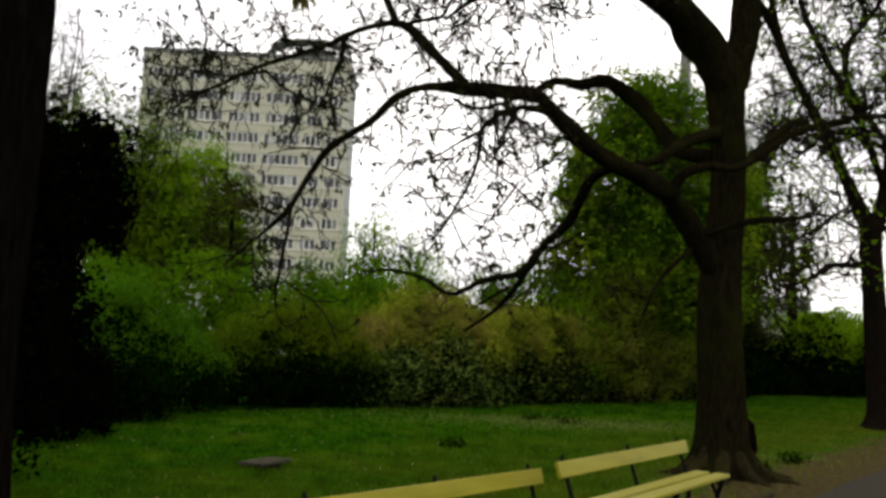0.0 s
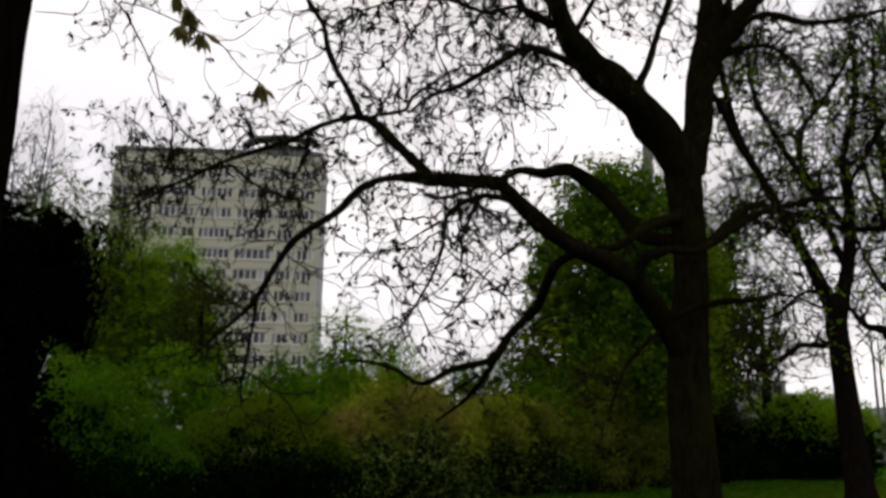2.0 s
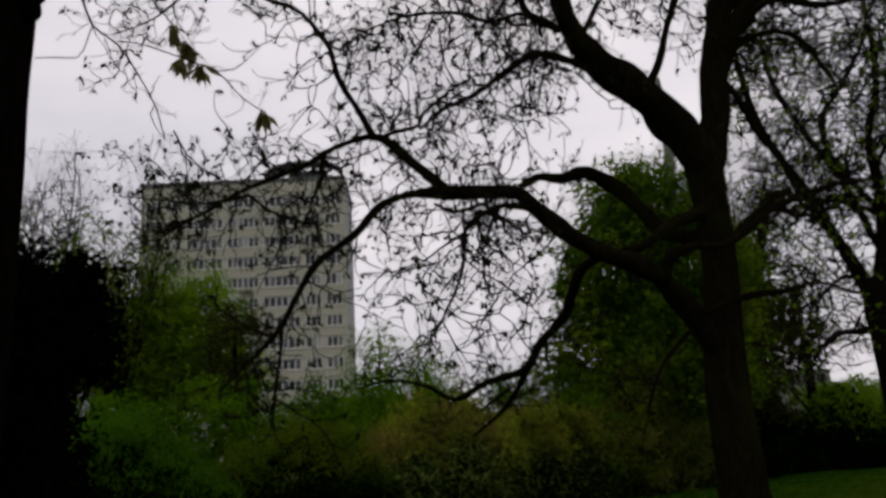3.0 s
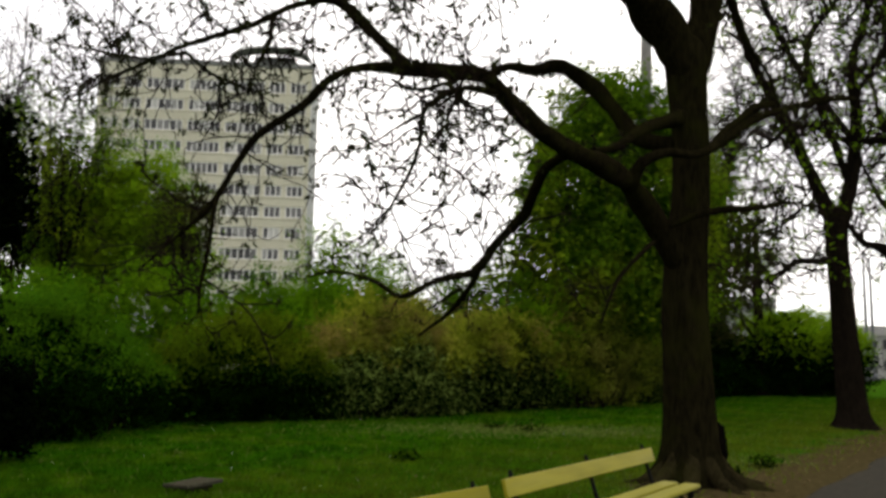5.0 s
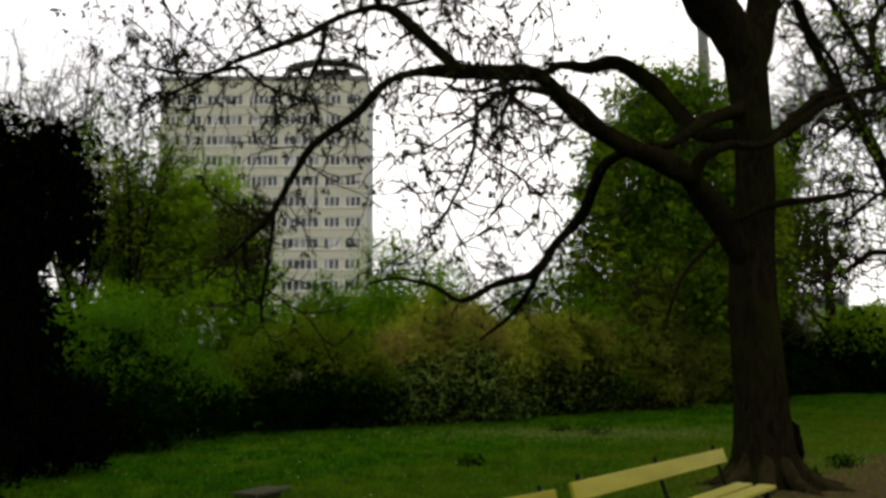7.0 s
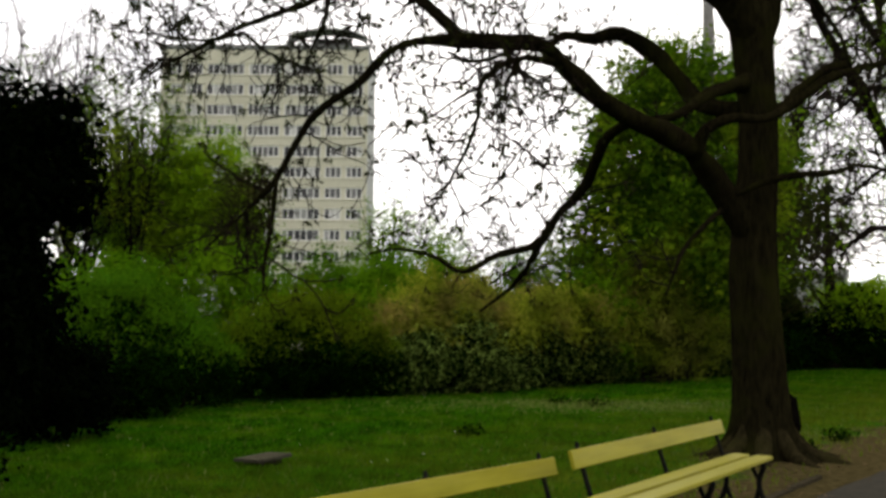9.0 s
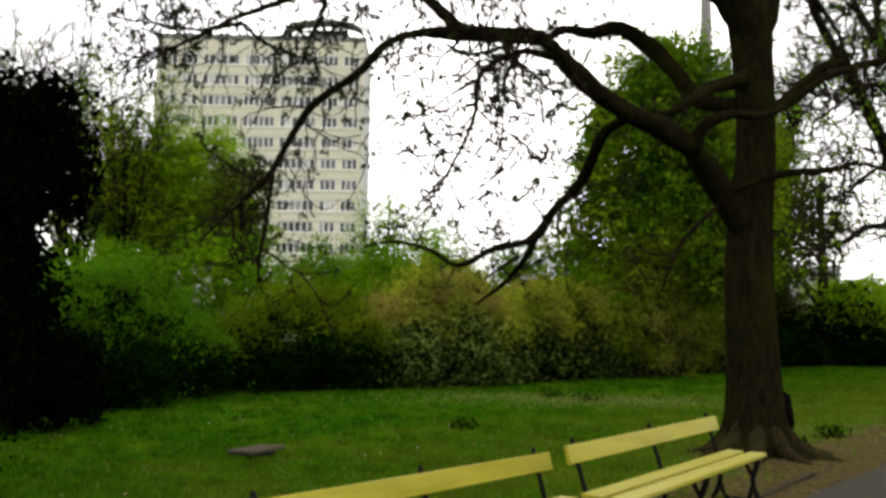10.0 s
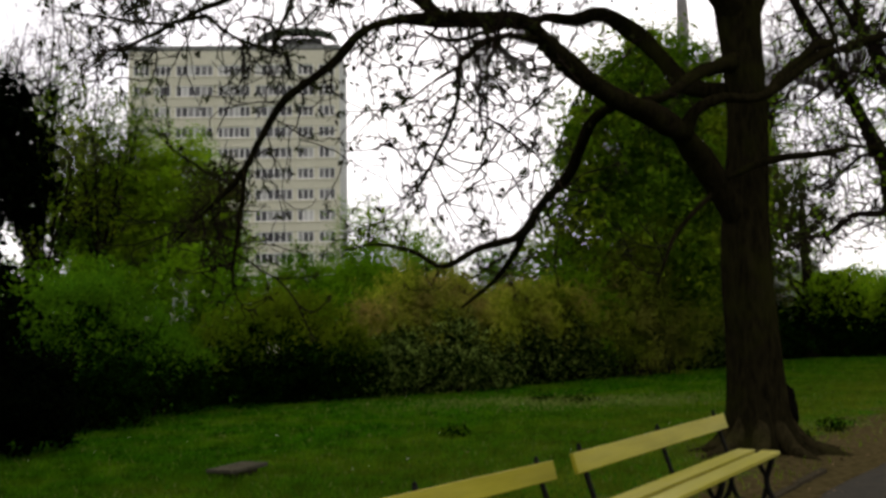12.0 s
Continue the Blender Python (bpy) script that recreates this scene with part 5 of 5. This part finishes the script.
make_leafy_tree("leafy_tree", "broad tree in fresh light green leaf", -9.9, 36, 10.0, 0.2, [(-9.7, 36, 7.9, 2.4, 2.0, 2.5), (-12.2, 36, 6.9, 2.2, 1.8, 2.3), (-11.4, 36, 5.0, 2.2, 1.8, 2.0), (-8.2, 36, 5.8, 2.0, 1.6, 2.2), (-10.6, 35.6, 6.3, 2.4, 1.6, 2.2)], M_FRESH, 0.15, 3.4, 91, 0.4, core=2.0)
make_leafy_tree("dark_tree", "small dark green leaved tree", -7.0, 33, 8.6, 0.14, [(-7.0, 33, 7.1, 1.4, 1.2, 1.6), (-7.2, 33, 5.0, 1.4, 1.2, 1.3)], M_DARKLEAF, 0.13, 2.6, 92, 0.3, loose=0.6)
make_twiggy_tree("young_tree", "slender dark-stemmed tree with thin yellow-green foliage", -13.4, 33, 11.6, 3.2, 11, 93, M_BARK_DARK, 0.32, 1.5, 0.018, 0.8)
make_twiggy_tree("young_tree", "slender dark-stemmed tree with thin yellow-green foliage", -11.9, 34.5, 12.6, 2.4, 9, 193, M_BARK_DARK, 0.30, 1.4, 0.018, 0.95)
make_leafy_tree("young_tree", "thin airy tree with pale new leaves", -1.7, 40, 9.0, 0.1, [(-1.9, 40, 5.6, 1.9, 1.6, 2.9), (0.2, 40.4, 5.0, 2.0, 1.6, 2.8)], M_LIME, 0.12, 1.9, 94, 0.22, 0.1, loose=1.2)
broad_tree = make_leafy_tree("leafy_tree", "tall dense broadleaf tree in full green leaf", 9.4, 35.4, 13.6, 0.3, [(9.7, 33, 11.1, 2.6, 2.3, 2.5), (7.9, 32.6, 8.6, 2.4, 2.3, 2.6), (11.6, 33.4, 8.6, 2.8, 2.4, 3.2), (8.2, 33, 5.6, 3.1, 2.4, 2.4), (11.0, 33, 4.8, 2.8, 2.2, 2.4)], M_TREELEAF, 0.185, 6.4, 95, 0.55, core=3.4)
part("dead_stem", lines_mesh("dead_stem", [smooth_line([(9.5, 34.2, 6.0, 0.26), (10.4, 33, 9.0, 0.26), (11.0, 33, 11.5, 0.24), (11.15, 33, 13.2, 0.235), (11.15, 33, 15.2, 0.20), (11.05, 33, 17.2, 0.12)], 0.3)], 10, M_DEADWOOD, 0.1, np.random.default_rng(5)), M_DEADWOOD, broad_tree, "bare grey dead stem")
make_leafy_tree("leafy_tree", "dark half-leafed tree with a slender trunk", 22.5, 48, 12.0, 0.30, [(18.4, 46, 9.5, 3.0, 2.4, 3.4), (16.4, 44, 6.3, 3.0, 2.2, 3.0), (18.6, 45.6, 5.4, 2.4, 2.0, 2.4), (21.6, 47.6, 8.4, 2.2, 1.8, 2.8), (13.6, 41, 8.0, 2.6, 2.2, 3.0)], M_DARKLEAF, 0.20, 3.4, 96, 0.42, limbs=1, core=0.8)
# black underside and lit top are put into the leaf colours
make_bush("shrub", "round green shrub at the far lawn edge, lit top and shaded body set by colour", [(24.2, 48.5, 2.7, 2.2, 5.0), (27.2, 49, 2.4, 2.0, 4.6)], 0.17, 6.0, M_BUSH, 97, 0.4, core=6, shoots=M_FRESH, cap=7.0)
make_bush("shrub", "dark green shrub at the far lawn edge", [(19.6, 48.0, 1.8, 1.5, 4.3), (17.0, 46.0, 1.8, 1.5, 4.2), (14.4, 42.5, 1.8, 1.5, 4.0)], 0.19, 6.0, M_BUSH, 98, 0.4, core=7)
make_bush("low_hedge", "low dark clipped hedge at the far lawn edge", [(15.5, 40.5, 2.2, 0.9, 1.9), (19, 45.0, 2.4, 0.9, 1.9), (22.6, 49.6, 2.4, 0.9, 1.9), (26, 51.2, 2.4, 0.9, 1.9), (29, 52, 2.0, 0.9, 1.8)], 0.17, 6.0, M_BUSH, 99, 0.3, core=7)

# ---- benches
BENCH_L = 3.10


def cast_support():
    """A cast-iron support: two curved legs on a foot bar, seat bearer and raked back post."""
    v, f = [], []
    def bar(pts, r=0.017):
        tube(smooth_line([(*p, r * 1.35) for p in pts], 0.03), 8, v, f)
    # each leg: a forked head, a waist and a forked foot
    for y0, out in ((0.06, -1), (0.38, 1)):
        bar([(0, y0 + out * 0.055, 0.405), (0, y0 + out * 0.03, 0.33), (0, y0, 0.25), (0, y0, 0.17), (0, y0 + out * 0.035, 0.07), (0, y0 + out * 0.075, 0.0)], 0.019)
        bar([(0, y0 - out * 0.075, 0.405), (0, y0 - out * 0.05, 0.33), (0, y0 - out * 0.005, 0.25)], 0.015)
        bar([(0, y0 - out * 0.003, 0.17), (0, y0 - out * 0.03, 0.08), (0, y0 - out * 0.055, 0.0)], 0.016)
    # low hanging tie between the legs
    bar([(0, 0.10, 0.035), (0, 0.16, 0.022), (0, 0.22, 0.018), (0, 0.28, 0.022), (0, 0.34, 0.035)], 0.013)
    # seat bearer and back post
    bar([(0, -0.01, 0.412), (0, 0.2, 0.405), (0, 0.40, 0.40)], 0.018)
    bar([(0, 0.39, 0.40), (0, 0.43, 0.52), (0, 0.475, 0.66), (0, 0.515, 0.80)], 0.014)
    tube(np.array([(0, 0.512, 0.795, 0.011), (0, 0.515, 0.806, 0.016), (0, 0.518, 0.818, 0.014), (0, 0.520, 0.824, 0.004)]), 8, v, f)
    return link_mesh("support", v, f, M_IRON)


def make_bench():
    bench = empty("park_bench", Matrix.Identity(4), "long yellow-painted wooden park bench with black cast-iron supports", "bench", "benches beside the path")
    L = BENCH_L
    for y in (0.055, 0.278):
        bm = bmesh.new()
        add_box(bm, (L, 0.16, 0.036), pose(0, y, 0.442), 0.007)
        part("seat_plank", bm, M_YELLOW, bench)
    bm = bmesh.new()
    add_box(bm, (L, 0.032, 0.138), pose(0, 0.468, 0.712, -15.5), 0.007)
    part("back_plank", bm, M_YELLOW, bench)
    me = cast_support()
    for x in (-L / 2 + 0.17, 0.0, L / 2 - 0.17):
        s = part("support", me, M_IRON, bench)
        s.location.x = x
    return bench


bench_turn = math.degrees(math.atan2(2.393, 1.852))
bench_a = make_bench()
# origin: middle of the front edge, x along the bench, y towards the back
BENCH_D = Vector((0.612, 0.791, 0))
BENCH_B = Vector((-0.791, 0.612, 0))
mid_a = (Vector((1.513, 6.79, 0)) + Vector((3.365, 9.183, 0))) / 2 - BENCH_B * 0.49
bench_a.matrix_world = Matrix.Translation(mid_a) @ Matrix.Rotation(radians(bench_turn), 4, "Z")
# the second one has sunk a little into the soil
mid_b = Vector((0.857, 5.908, -0.115))
bench_b = copy_thing(bench_a, Matrix.Translation(mid_b) @ Matrix.Rotation(radians(bench_turn - 1.4), 4, "Z") @ Matrix.Rotation(radians(0.85), 4, "Y"))


# ---- concrete cover in the lawn
def make_slab():
    slab = empty("manhole_cover", pose(-1.64, 11.25, 0.0, 0, 0, 50), "square weathered concrete manhole cover in the lawn", "manhole cover")
    bm = bmesh.new()
    add_box(bm, (0.54, 0.47, 0.045), pose(0, 0, 0.095, -3, -3), 0.01)
    part("lid", bm, M_CONCRETE, slab)
    bm = bmesh.new()
    add_box(bm, (0.36, 0.30, 0.16), pose(0, 0, 0.0), 0.01)
    part("collar", bm, M_KERB, slab)


make_slab()

# ---- grass, weeds and small flowers
def make_grass():
    rng = np.random.default_rng(7)
    n = 330000
    y = 6.0 + 40.0 * rng.random(n) ** 1.7
    x = -9.0 + rng.random(n) * (13.0 + y * 0.62)
    s = (x - EDGE_P[0]) * EDGE_N[0] + (y - EDGE_P[1]) * EDGE_N[1]
    tread = np.array([noise.noise(Vector((a * 0.7, b * 0.7, 2))) for a, b in zip(x[::8], y[::8])])
    tread = np.repeat(tread, 8)[:n]
    thick = np.clip((-s - 0.6 + tread * 1.0) / 1.5, 0, 1)
    dry = np.exp(-(((x - 4.6) / 2.6) ** 2 + ((y - 21.0) / 1.6) ** 2))
    root = np.exp(-(((x - 4.9) / 1.05) ** 2 + ((y - 12.0) / 1.05) ** 2))
    thick = np.maximum(thick, 0.10 * (s < -0.12))
    keep = (rng.random(n) < thick * (1 - 0.25 * dry) * (1 - root)) & (y < 24.3 + np.maximum(x, -2) * 1.05)
    x, y = x[keep], y[keep]
    m = len(x)
    h = np.array([noise.noise(Vector((a * 1.7, b * 1.7, 8))) for a, b in zip(x[::4], y[::4])])
    h = np.repeat(h, 4)[:m]
    h = np.concatenate([h, np.zeros(m - len(h))])
    ln = (0.04 + 0.03 * rng.random(m)) * (1 + 0.8 * np.clip(h, -0.4, 1))
    wd = 0.0045 + 0.0006 * y
    a = rng.random(m) * 6.283
    side = np.stack([np.cos(a), np.sin(a), 0 * a], 1) * wd[:, None]
    lean = np.stack([rng.normal(size=m) * 0.5, rng.normal(size=m) * 0.5, np.ones(m)], 1) * ln[:, None]
    z = np.array([rise(p, q) for p, q in zip(x, y)]) - 0.005
    p = np.stack([x, y, z], 1)
    v = np.stack([p - side, p + side, p + lean + side * 0.25, p + lean - side * 0.25], 1)
    spot = np.exp(-(((x - 4.0) / 3.4) ** 2 + ((y - 20.8) / 1.4) ** 2)) + 0.5 * np.exp(-(((x - 7.6) / 1.2) ** 2 + ((y - 14.6) / 0.8) ** 2))
    pale = rng.random(m) < np.clip(spot * (0.75 + 1.6 * h), 0, 0.8) + 0.03
    tagged(new("grass", quads_mesh("grass", v[~pale], M_GRASS)), "short uneven green lawn grass", "grass", kind="stuff")
    tagged(new("dry_grass", quads_mesh("dry_grass", v[pale], M_DRYGRASS)), "pale dry grass in worn patches of the lawn", "grass", kind="stuff")


make_grass()


def make_weed(x, y, r, h, seed):
    rng = np.random.default_rng(seed)
    weed = empty("weed_tuft", pose(x, y, rise(x, y)), "low leafy green weed tuft in the lawn", "weed", "weeds in the lawn")
    n = 260
    at = np.stack([rng.normal(size=n) * r * 0.5, rng.normal(size=n) * r * 0.5, np.abs(rng.normal(size=n)) * h * 0.45], 1)
    part("foliage", leaves("foliage", at, 0.07, M_BUSH, rng, -0.3, 0.9, 0.4), M_BUSH, weed)["kind"] = "stuff"


for k, (wx, wy, wr, wh) in enumerate([(4.2, 20.4, 0.45, 0.28), (1.05, 14.4, 0.22, 0.16), (6.9, 14.2, 0.25, 0.18), (5.9, 13.2, 0.18, 0.12), (-4.4, 20.2, 0.5, 0.3), (-3.5, 20.9, 0.4, 0.3), (3.4, 21.2, 0.3, 0.2)]):
    make_weed(wx, wy, wr, wh, 200 + k)


def make_daisies():
    rng = np.random.default_rng(77)
    n = 40
    y = 10 + 13 * rng.random(n)
    x = -5 + rng.random(n) * (6 + y * 0.45)
    near = rng.random(n) < 0.15
    x = np.where(near, 4.6 + rng.normal(size=n) * 1.3, x)
    y = np.where(near, 20.3 + rng.normal(size=n) * 0.6, y)
    keep = (x - EDGE_P[0]) * EDGE_N[0] + (y - EDGE_P[1]) * EDGE_N[1] < -2.0
    x, y = x[keep], y[keep]
    c = np.stack([x, y, np.full(len(x), 0.085)], 1)
    q = np.repeat(c, 5, axis=0)
    tagged(new("daisies", leaves("daisies", q, 0.013, M_DAISY, rng, 0.0, 1.5, 0.7)), "tiny white daisies scattered in the lawn", "flowers", kind="stuff")


make_daisies()


def make_litter():
    """Dry leaves lying on the soil, the kerb and the lawn."""
    rng = np.random.default_rng(88)
    n = 900
    a = -4 + 24 * rng.random(n) ** 1.2
    s = np.where(rng.random(n) < 0.6, rng.normal(size=n) * 0.35 - 0.15, -6 * rng.random(n) ** 1.5)
    x = EDGE_P[0] + EDGE_N[0] * s + EDGE_D[0] * a
    y = EDGE_P[1] + EDGE_N[1] * s + EDGE_D[1] * a
    at = np.stack([x, y, np.where(s > -0.3, 0.045, 0.03)], 1)
    face = rng.normal(size=(n, 3)) * 0.3
    face[:, 2] = 1
    tagged(new("leaf_litter", leaves("leaf_litter", at, 0.045, M_LITTER, rng, 0, 0, 0.6, unit(face))), "dry brown leaf litter along the path edge", "leaf litter", kind="stuff")


make_litter()
